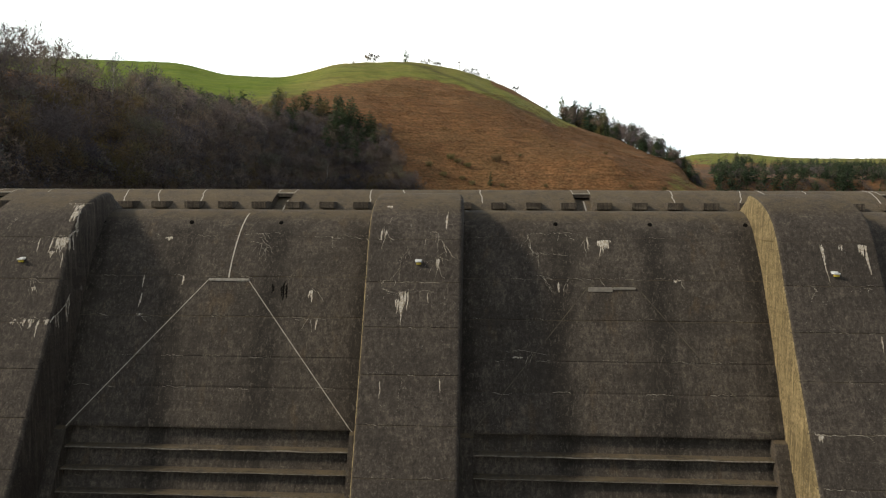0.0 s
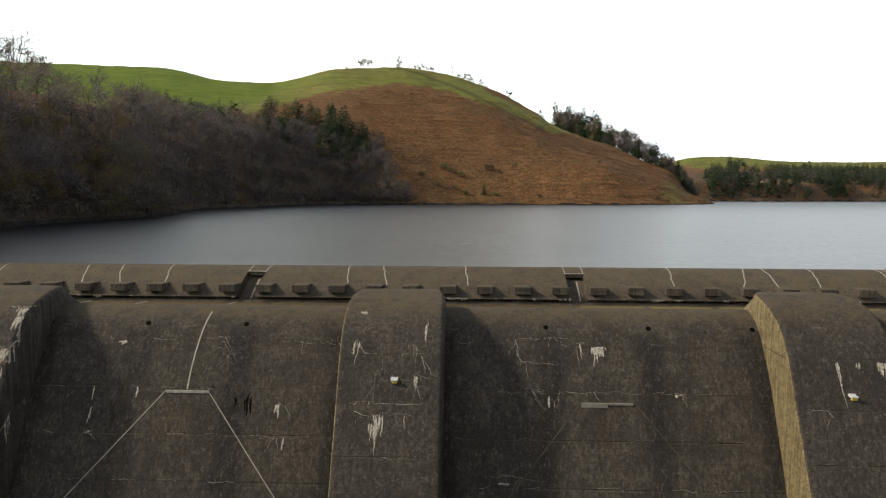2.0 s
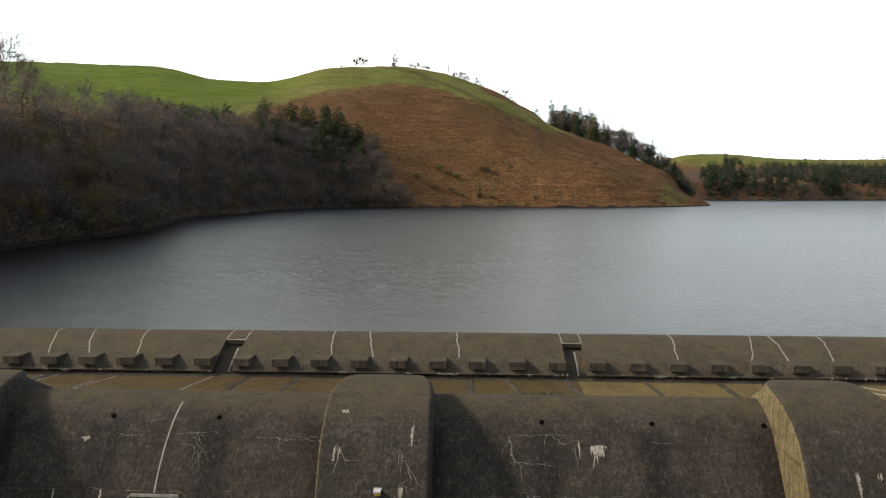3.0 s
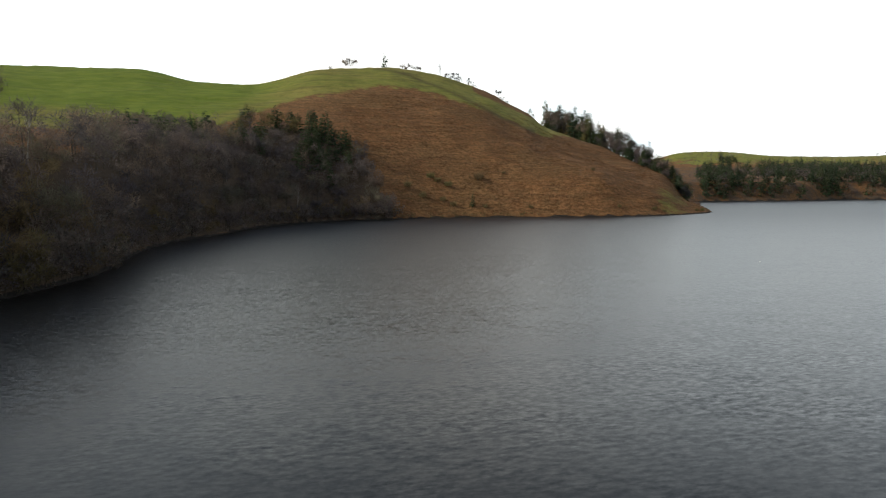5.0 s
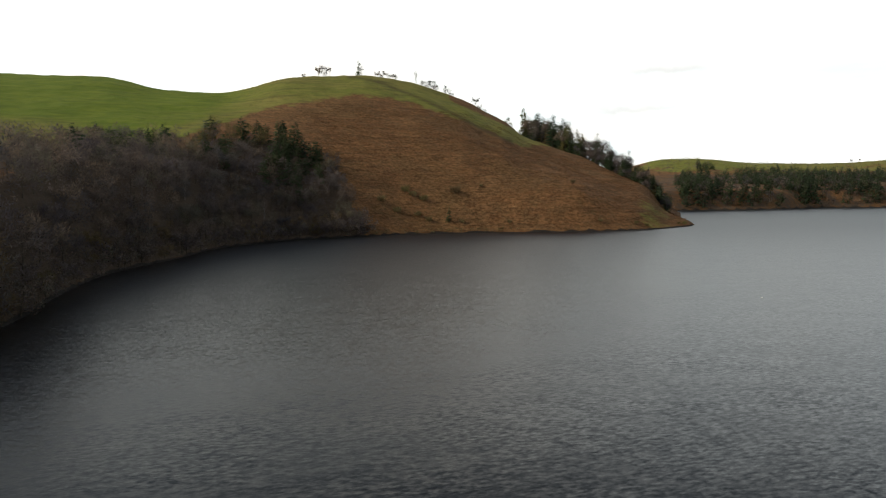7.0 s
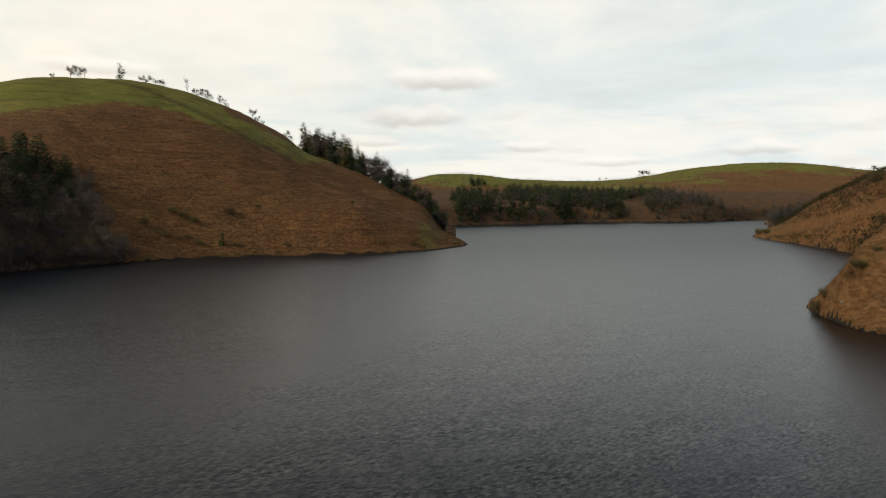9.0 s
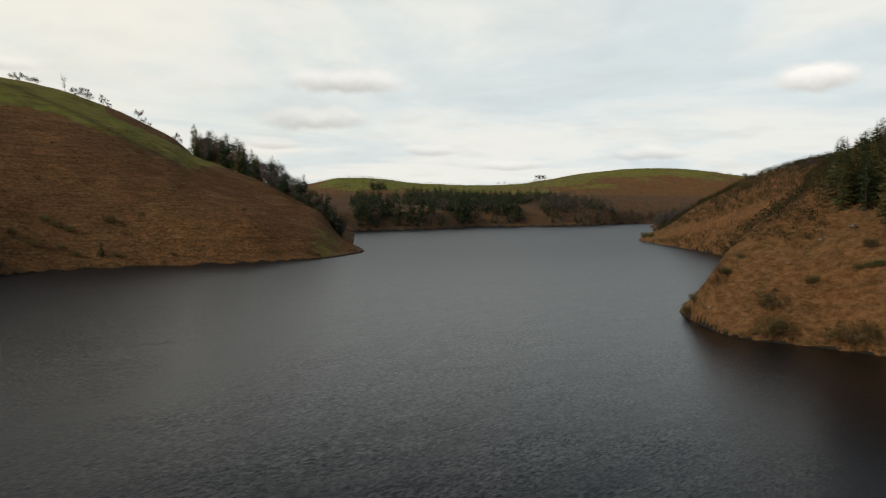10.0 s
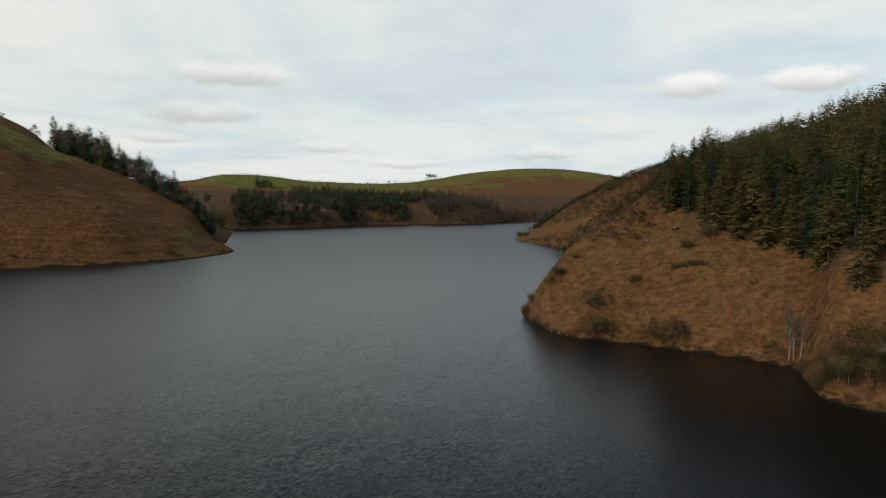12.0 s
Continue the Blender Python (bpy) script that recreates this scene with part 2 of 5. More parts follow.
def foliage(name, shades, rough=0.9):
    """Leaf or twig colour: one shade a plant, lighter and darker from spray to spray."""
    m, n, b = material(name, rough, 0.1)
    g = n.add("ShaderNodeNewGeometry")
    rnd = n.add("ShaderNodeObjectInfo").outputs["Random"]
    own = n.add("ShaderNodeAttribute", attribute_name="tint").outputs["Fac"]
    ramp = n.add("ShaderNodeValToRGB")
    n.link(n.math("FRACT", n.math("ADD", rnd, own)), ramp.inputs[0])
    while len(ramp.color_ramp.elements) < len(shades):
        ramp.color_ramp.elements.new(0.5)
    for i, c in enumerate(shades):
        ramp.color_ramp.elements[i].position = i / (len(shades) - 1)
        ramp.color_ramp.elements[i].color = (*c, 1)
    isle = n.ramp(g.outputs["Random Per Island"], 0.0, 1.0, 0.82, 1.18)
    colour = n.mix(1.0, ramp.outputs[0], isle, "MULTIPLY")
    n.link(colour, b.inputs["Base Color"])
    # thin twigs and needles let light through
    thin = n.add("ShaderNodeBsdfTranslucent")
    n.link(colour, thin.inputs["Color"])
    both = n.add("ShaderNodeMixShader")
    both.inputs[0].default_value = 0.4
    n.link(b.outputs[0], both.inputs[1])
    n.link(thin.outputs[0], both.inputs[2])
    n.link(both.outputs[0], m.node_tree.nodes["Material Output"].inputs["Surface"])
    return m


TWIG = foliage("bare_twigs", [(0.086, 0.079, 0.088), (0.210, 0.170, 0.146), (0.106, 0.095, 0.104), (0.242, 0.183, 0.135), (0.095, 0.090, 0.099), (0.175, 0.162, 0.110), (0.142, 0.123, 0.134)])
BUD = foliage("budding_twigs", [(0.200, 0.145, 0.073), (0.138, 0.118, 0.055), (0.220, 0.155, 0.088), (0.160, 0.123, 0.070)])
NEEDLE = foliage("spruce_needles", [(0.046, 0.074, 0.042), (0.074, 0.104, 0.048), (0.058, 0.086, 0.052), (0.094, 0.116, 0.054)])
LARCH = foliage("larch_needles", [(0.190, 0.172, 0.068), (0.235, 0.190, 0.082), (0.140, 0.158, 0.060), (0.235, 0.172, 0.092)])
BLOSSOM = foliage("pale_twigs", [(0.42, 0.40, 0.33), (0.30, 0.28, 0.22), (0.36, 0.35, 0.27)])
GORSE = foliage("gorse_twigs", [(0.050, 0.052, 0.022), (0.088, 0.076, 0.030), (0.064, 0.062, 0.026), (0.100, 0.078, 0.038)])
SCRUB = foliage("scrub_twigs", [(0.15, 0.122, 0.06), (0.19, 0.155, 0.074), (0.125, 0.125, 0.048), (0.16, 0.11, 0.06)])
FERN = foliage("dead_bracken", [(0.120, 0.054, 0.019), (0.168, 0.085, 0.033), (0.095, 0.046, 0.017), (0.140, 0.078, 0.029)])


def ground_material():
    m, n, b = material("hill_ground", 0.95, 0.1)
    p = place(n)
    read = lambda name: n.add("ShaderNodeAttribute", attribute_name=name).outputs["Fac"]
    wide = n.noise(p, 0.012, 6.0, 0.6, 0.4)
    mid = n.noise(p, 0.07, 6.0, 0.65, 0.3)
    fine = n.noise(p, 0.5, 6.0, 0.7)
    tread = n.noise(n.scaled(p, 0.07, 0.07, 0.7), 1.0, 6.0, 0.7, 0.6)
    terraced = read("terraces")
    shelf = n.noise(n.scaled(p, 0.022, 0.022, 0.42), 1.0, 5.0, 0.72, 0.8)
    bracken = n.mix(n.ramp(mid, 0.3, 0.7), (0.145, 0.062, 0.021), (0.230, 0.112, 0.044))
    bracken = n.mix(n.ramp(wide, 0.47, 0.66, 0.0, 0.55), bracken, (0.135, 0.092, 0.036))
    bracken = n.mix(n.math("MULTIPLY", terraced, n.ramp(tread, 0.44, 0.60, 0.0, 0.50)), bracken, (0.085, 0.042, 0.017))
    bracken = n.mix(n.math("MULTIPLY", terraced, n.ramp(tread, 0.30, 0.44, 0.34, 0.0)), bracken, (0.32, 0.180, 0.085))
    bracken = n.mix(n.math("MULTIPLY", terraced, n.ramp(shelf, 0.54, 0.62, 0.0, 0.55)), bracken, (0.070, 0.036, 0.015))
    bracken = n.mix(n.math("MULTIPLY", terraced, n.ramp(shelf, 0.34, 0.43, 0.32, 0.0)), bracken, (0.29, 0.155, 0.068))
    clumps = n.noise(p, 0.19, 5.0, 0.7, 0.7)
    bracken = n.mix(n.ramp(clumps, 0.54, 0.66, 0.0, 0.55), bracken, (0.078, 0.058, 0.024))
    bracken = n.mix(n.ramp(n.noise(p, 0.10, 6.0, 0.7, 0.9), 0.47, 0.62, 0.0, 0.55), bracken, (0.072, 0.046, 0.018))
    bracken = n.mix(n.ramp(n.noise(p, 0.045, 5.0, 0.65, 0.6), 0.54, 0.68, 0.0, 0.50), bracken, (0.100, 0.054, 0.023))
    bracken = n.mix(n.ramp(fine, 0.34, 0.68), n.mix(0.46, bracken, (0.06, 0.033, 0.014)), n.mix(0.32, bracken, (0.34, 0.20, 0.10)))
    grass = n.mix(n.ramp(mid, 0.3, 0.7), (0.096, 0.140, 0.017), (0.150, 0.188, 0.026))
    grass = n.mix(n.ramp(shelf, 0.50, 0.62, 0.0, 0.45), grass, (0.070, 0.092, 0.018))
    rough_grass = n.mix(n.ramp(mid, 0.3, 0.7), (0.150, 0.142, 0.036), (0.215, 0.192, 0.054))
    rough_grass = n.mix(n.ramp(shelf, 0.53, 0.62, 0.0, 0.50), rough_grass, (0.060, 0.044, 0.020))
    rough_grass = n.mix(n.ramp(clumps, 0.52, 0.66, 0.0, 0.55), rough_grass, (0.085, 0.056, 0.026))
    grass = n.mix(n.math("ADD", read("rough"), n.math("ADD", n.ramp(fine, 0.3, 0.8, -0.25, 0.25), n.ramp(wide, 0.35, 0.65, -0.2, 0.2)), True), grass, rough_grass)
    edge = n.math("ADD", read("grass"), n.math("ADD", n.math("MULTIPLY", n.math("SUBTRACT", mid, 0.5), 1.2), n.math("MULTIPLY", n.math("SUBTRACT", wide, 0.5), 0.5)))
    c = n.mix(n.ramp(edge, 0.35, 0.65), bracken, grass)
    litter = n.mix(fine, (0.055, 0.042, 0.030), (0.115, 0.080, 0.055))
    c = n.mix(n.ramp(n.math("ADD", read("wood"), n.math("MULTIPLY", n.math("SUBTRACT", mid, 0.5), 0.8)), 0.4, 0.6), c, litter)
    c = n.mix(n.math("MULTIPLY", read("track"), n.ramp(fine, 0.3, 0.7, 0.5, 0.9)), c, (0.055, 0.042, 0.022))
    stone = n.mix(n.noise(p, 1.2, 4.0, 0.7), (0.012, 0.011, 0.010), (0.042, 0.036, 0.029))
    c = n.mix(n.ramp(n.math("ADD", read("shore"), n.math("MULTIPLY", n.math("SUBTRACT", mid, 0.5), 0.7)), 0.45, 0.6), c, stone)
    n.link(c, b.inputs["Base Color"])
    h = n.math("ADD", n.math("MULTIPLY", fine, 0.7), n.math("MULTIPLY", terraced, n.math("SUBTRACT", n.math("MULTIPLY", tread, 0.8), n.math("MULTIPLY", shelf, 1.2))))
    bumped(n, b, h, 0.9, 1.0)
    return m


GROUND = ground_material()


def water_material():
    """Wind-ruffled water: the surface leans by the slopes of short, middle and long waves."""
    m, n, b = material("lake_water", 0.28, 0.5)
    b.inputs["IOR"].default_value = 1.333
    b.inputs["Base Color"].default_value = (0.0025, 0.0033, 0.0038, 1)
    p = place(n)
    sep = n.add("ShaderNodeSeparateXYZ")
    n.link(p, sep.inputs[0])
    turned = n.add("ShaderNodeVectorRotate")
    turned.inputs["Axis"].default_value, turned.inputs["Angle"].default_value = (0, 0, 1), radians(-14)
    n.link(p, turned.inputs["Vector"])
    # lulls and gusts; the water close under the weir lies calmer
    gusts = n.ramp(n.noise(n.scaled(p, 0.5, 1.3, 1.0), 0.016, 4.0, 0.6, 0.8), 0.30, 0.70, 0.72, 1.22)
    patches = n.ramp(n.noise(n.scaled(p, 0.45, 1.0, 1.0), 0.11, 3.0, 0.6, 0.5), 0.32, 0.68, 0.75, 1.25)
    lee = n.ramp(n.math("ADD", sep.outputs[1], n.math("MULTIPLY", n.noise(p, 0.06, 3.0, 0.6), 40.0)), 22.0, 62.0, 0.45, 1.0)
    force = n.math("MULTIPLY", n.math("MULTIPLY", gusts, patches), n.math("MULTIPLY", lee, n.ramp(sep.outputs[1], 120.0, 520.0, 1.0, 0.35)))
    n.link(n.ramp(sep.outputs[1], 60.0, 460.0, 0.28, 0.38), b.inputs["Roughness"])
    lean = None
    for scale, across, detail, steep_x, steep_y in WAVES:
        w = n.add("ShaderNodeTexNoise")
        n.link(n.scaled(turned.outputs["Vector"], across, 1.0, 1.0), w.inputs["Vector"])
        w.inputs["Scale"].default_value, w.inputs["Detail"].default_value, w.inputs["Roughness"].default_value = scale, detail, 0.5
        part_ = n.vec("MULTIPLY", n.vec("SUBTRACT", w.outputs["Color"], (0.5, 0.5, 0.5)), (steep_x, steep_y, 0.0))
        lean = part_ if lean is None else n.vec("ADD", lean, part_)
    tilt = n.add("ShaderNodeVectorMath")
    tilt.operation = "SCALE"
    n.link(lean, tilt.inputs[0])
    n.link(force, tilt.inputs["Scale"])
    n.link(n.vec("NORMALIZE", n.vec("ADD", tilt.outputs["Vector"], (0.0, 0.0, 1.0))), b.inputs["Normal"])
    return m


# waves: how many to the metre, drawn out along the crest, detail, steepness across and along the wind
WAVES = [(0.30, 0.5, 2.0, 0.03, 0.06), (2.7, 0.45, 2.0, 0.11, 0.30), (6.2, 0.55, 1.5, 0.08, 0.12)]
WATER = water_material()


# ---- making meshes ----
def mesh_of(name, verts, faces, mat, smooth=False):
    me = bpy.data.meshes.new(name)
    me.from_pydata([tuple(v) for v in verts], [], [tuple(f) for f in faces])
    me.materials.append(mat)
    if smooth:
        me.polygons.foreach_set("use_smooth", [True] * len(me.polygons))
    me.update()
    return me


PUFF = {}   # crown vertices: their normals, by the rounded mass that a twig belongs to
KEPT = []


def tri_mesh(name, verts, tris, mat):
    """A mesh from arrays of corners and triangles."""
    me = bpy.data.meshes.new(name)
    verts, tris = np.asarray(verts, dtype=np.float32), np.asarray(tris, dtype=np.int32)
    me.vertices.add(len(verts))
    me.vertices.foreach_set("co", verts.ravel())
    me.loops.add(tris.size)
    me.loops.foreach_set("vertex_index", tris.ravel())
    me.polygons.add(len(tris))
    me.polygons.foreach_set("loop_start", np.arange(0, tris.size, 3, dtype=np.int32))
    me.polygons.foreach_set("loop_total", np.full(len(tris), 3, dtype=np.int32))
    me.materials.append(mat)
    me.update(calc_edges=True)
    return me


def part(name, mesh, parent, label=""):
    ob = new(name, mesh)
    ob.parent = parent
    return tagged(ob, label)


def prism(poly, x0, x1):
    """A closed body: the outline poly of (y, z) drawn out along x."""
    k = len(poly)
    v = [(x0, y, z) for y, z in poly] + [(x1, y, z) for y, z in poly]
    f = [tuple(range(k - 1, -1, -1)), tuple(range(k, 2 * k))]
    f += [(i, (i + 1) % k, k + (i + 1) % k, k + i) for i in range(k)]
    return v, f


def box(cx, cy, cz, sx, sy, sz, bevel=0.03):
    bm = bmesh.new()
    bmesh.ops.create_cube(bm, size=1)
    bmesh.ops.scale(bm, vec=(sx, sy, sz), verts=bm.verts)
    bmesh.ops.bevel(bm, geom=bm.edges[:], offset=bevel, segments=2, affect="EDGES")
    bmesh.ops.translate(bm, vec=(cx, cy, cz), verts=bm.verts)
    v, f = [tuple(q.co) for q in bm.verts], [tuple(q.index for q in face.verts) for face in bm.faces]
    bm.free()
    return v, f


# ---- noise on arrays ----
def lattice(ix, iy, seed):
    h = (ix.astype(np.int64) * 374761393 + iy.astype(np.int64) * 668265263 + seed * 974634777) & 0x7FFFFFFF
    h = ((h ^ (h >> 13)) * 1274126177) & 0x7FFFFFFF
    return ((h ^ (h >> 16)) & 0xFFFF) / 65535.0


def value_noise(x, y, seed=0):
    x, y = np.asarray(x, float), np.asarray(y, float)
    ix, iy = np.floor(x), np.floor(y)
    fx, fy = x - ix, y - iy
    fx, fy = fx * fx * (3 - 2 * fx), fy * fy * (3 - 2 * fy)
    a, b = lattice(ix, iy, seed), lattice(ix + 1, iy, seed)
    c, d = lattice(ix, iy + 1, seed), lattice(ix + 1, iy + 1, seed)
    return (a * (1 - fx) + b * fx) * (1 - fy) + (c * (1 - fx) + d * fx) * fy


def fbm(x, y, size, octaves=4, seed=0):
    total, amp = 0, 0.5
    for o in range(octaves):
        total = total + amp * (value_noise(x / size, y / size, seed + o) - 0.5)
        size, amp = size / 2.1, amp * 0.55
    return total


# ---- the land: four hills round the lake, as profiles over the bearing from the dam ----
HX, HY = 8.0, -5.0
# bearing, shore, shoulder (distance, height), ridge (distance, height)
HILL_WEST = [
    (-100, 68, 240, 52, 700, 110), (-60, 80, 260, 52, 800, 130), (-45, 104, 320, 46, 850, 134),
    (-33.5, 135, 400, 52, 850, 139), (-26, 216, 420, 54, 850, 143), (-21.4, 255, 430, 57, 850, 132),
    (-17.5, 305, 450, 61, 850, 131), (-11.7, 350, 470, 62, 770, 143), (-6.5, 366, 500, 68, 775, 147),
    (-2.6, 381, 520, 72, 790, 141), (1, 387, 520, 66, 840, 132), (4.5, 392, 540, 60, 890, 114),
    (6.7, 393, 540, 50, 820, 86), (10.1, 398, 560, 42, 750, 64), (13.6, 408, 540, 28, 660, 41),
    (16.1, 422, 520, 18, 610, 27), (17.8, 440, 520, 7, 580, 6)]
HILL_WEST_TIP = [(19.2, 470, 495, 2, 520, -2), (20.5, 520, 540, -9, 600, -12)]
HILL_EAST = [
    (43.5, 240, 250, -8, 300, -12), (44.7, 224, 230, -2, 262, -7), (47, 197, 207, 11, 275, -4), (48.4, 188, 225, 18, 300, 0),
    (51, 182, 245, 27.5, 340, 14), (54.3, 180, 265, 36, 520, 56), (58, 177, 270, 40, 520, 66), (65, 171, 270, 46, 450, 78),
    (68, 148, 260, 50, 430, 84), (72, 144, 250, 52, 420, 88), (90, 145, 250, 56, 420, 96)]
SPUR_EAST = [
    (40.8, 720, 730, -8, 800, -12), (41.7, 672, 690, 3, 760, -4), (43.8, 600, 660, 16, 760, 10), (45.4, 550, 650, 29.6, 800, 22),
    (48, 480, 640, 44.6, 850, 40), (51, 430, 640, 60, 850, 60), (54, 400, 620, 68, 900, 75), (60, 400, 600, 74, 900, 80), (90, 400, 600, 80, 900, 85)]
HILL_NORTH = [
    (5, 860, 1300, 40, 1900, 75), (14.6, 870, 1300, 40, 1900, 88), (17.5, 890, 1300, 42, 1900, 107), (20.5, 930, 1300, 42, 1900, 105),
    (24, 970, 1350, 42, 1900, 93), (29, 1090, 1450, 46, 1950, 90), (33.4, 1160, 1550, 55, 2200, 109), (37.5, 1230, 1600, 60, 2200, 134),
    (41.6, 1400, 1700, 62, 2200, 147), (45.2, 1500, 1750, 60, 2200, 140), (49.5, 1600, 1800, 58, 2200, 118), (60, 1700, 1900, 60, 2300, 110)]


def slopes(xs, ys):
    """Tangents for a curve that never overshoots its points (last axis)."""
    d = np.diff(ys, axis=-1) / np.diff(xs, axis=-1)
    m = np.zeros_like(ys)
    a, b = d[..., :-1], d[..., 1:]
    with np.errstate(divide="ignore", invalid="ignore"):
        m[..., 1:-1] = np.where(a * b > 0, 2 * a * b / (a + b), 0)
    m[..., 0], m[..., -1] = d[..., 0], d[..., -1]
    return m


def curve(x, xs, ys):
    """The curve through xs, ys (each row its own, or one for all) at x."""
    xs, ys = np.asarray(xs, float), np.asarray(ys, float)
    m = slopes(xs, ys)
    x = np.clip(x, xs[..., 0], xs[..., -1])
    if xs.ndim == 1:
        i = np.clip(np.searchsorted(xs, x) - 1, 0, len(xs) - 2)
        x0, x1, y0, y1, m0, m1 = xs[i], xs[i + 1], ys[i], ys[i + 1], m[i], m[i + 1]
    else:
        i = np.clip((x[:, None] >= xs).sum(1) - 1, 0, xs.shape[1] - 2)
        r = np.arange(len(x))
        x0, x1, y0, y1, m0, m1 = xs[r, i], xs[r, i + 1], ys[r, i], ys[r, i + 1], m[r, i], m[r, i + 1]
    h = x1 - x0
    t = (x - x0) / h
    return y0 * (1 + 2 * t) * (1 - t) ** 2 + h * m0 * t * (1 - t) ** 2 + y1 * t * t * (3 - 2 * t) + h * m1 * t * t * (t - 1)


def hill(table, az, r):
    a = np.array(table, float)
    r0, r1, z1, r2, z2 = (curve(az, a[:, 0], a[:, k]) for k in range(1, 6))
    wide = np.clip((r1 - r0 - 45) / 40, 0, 1)
    rm = np.where(r1 - r0 > 84, r0 + 42, r0 + (r1 - r0) * (0.5 - 0.08 * wide))
    zm = np.where(r1 - r0 > 84, np.minimum(24, 0.62 * z1), 0.5 * z1)
    pos = z2 > 0
    far = np.where(pos, z2 * 0.8, -15)
    end = np.where(pos, 45.0, -15)
    xs = np.stack([r0 * 0 - 1, r0 - 45, r0, rm, r1, r2, np.maximum(r2 * 1.35, r2 + 60), r2 * 0 + 9000], 1)
    ys = np.stack([r0 * 0 - 15, r0 * 0 - 13, np.minimum(0, 1.2 * z1), zm, z1, z2, far, end], 1)
    return curve(r, xs, ys)


def bearing(x, y):
    return np.degrees(np.arctan2(x - HX, y - HY)), np.hypot(x - HX, y - HY)


def land(x, y):
    """Height of the ground, with the water at 0."""
    x, y = np.asarray(x, float).ravel(), np.asarray(y, float).ravel()
    az, r = bearing(x, y)
    wob = fbm(x, y, 90, 4, 5) * np.clip(r / 350, 0.25, 1.4)
    azw = az + wob * 1.6
    rw = r * (1 + fbm(x, y, 140, 4, 9) * 0.022)
    z = np.maximum.reduce([hill(HILL_WEST + HILL_WEST_TIP, azw * 0.35 + az * 0.65, rw), hill(HILL_EAST, az * 0.7 + azw * 0.3, rw), hill(SPUR_EAST, azw * 0.3 + az * 0.7, rw), hill(HILL_NORTH, az, rw)])
    lift = np.clip(z / 14, 0, 1)
    z = z + lift * (fbm(x, y, 60, 4, 21) * 5 + fbm(x, y, 14, 3, 31) * 1.6) + np.clip(z / 2, 0, 1) * fbm(x, y, 6, 2, 41) * 0.7
    u = np.maximum(0, np.abs(x - 42) - 36)
    valley = np.minimum(-50 + 0.78 * u, 40 + 0.08 * u)
    k = np.clip((-4 - y) / 24, 0, 1)
    return z * (1 - k) + valley * k


def build_ground():
    azs = np.concatenate([np.arange(-180, -52, 3.0), np.arange(-52, 76, 0.27), np.arange(76, 180, 3.0)])
    rs = np.concatenate([np.arange(4, 60, 8.0), np.geomspace(60, 2500, 330), np.geomspace(2600, 4700, 10)])
    A, R = np.meshgrid(np.radians(azs), rs, indexing="ij")
    x, y = (HX + R * np.sin(A)).ravel(), (HY + R * np.cos(A)).ravel()
    z = land(x, y)
    n, m = len(azs), len(rs)
    i, j = np.meshgrid(np.arange(n), np.arange(m - 1), indexing="ij")
    i2 = (i + 1) % n
    a, b, c, d = (q.ravel() for q in (i * m + j, i * m + j + 1, i2 * m + j + 1, i2 * m + j))
    tris = np.concatenate([np.stack([a, b, c], 1), np.stack([a, c, d], 1)])
    me = tri_mesh("ground", np.stack([x, y, z], 1), tris, GROUND)
    me.polygons.foreach_set("use_smooth", np.ones(len(tris), bool))
    cover = land_cover(x, y, z)
    for name, v in cover.items():
        me.attributes.new(name, "FLOAT", "POINT").data.foreach_set("value", v.astype(np.float32))
    return tagged(new("ground", me), "moorland hills of brown bracken and green pasture round a lake", "hillside", kind="structure")


GRASS_LINE = [(-100, 38), (-24, 40), (-20, 56), (-16, 76), (-13, 89), (-10, 96), (-7, 104), (-4, 102), (-2, 96), (1, 84), (4, 72), (6.5, 60), (9, 75), (12, 150), (15, 84), (19, 64), (24, 58), (33, 60), (38, 80), (50, 84), (52, 300)]


TRACK = [(-7.2, 133), (-4.9, 124), (-2.6, 111), (0.7, 90), (3.2, 75), (5.4, 65)]


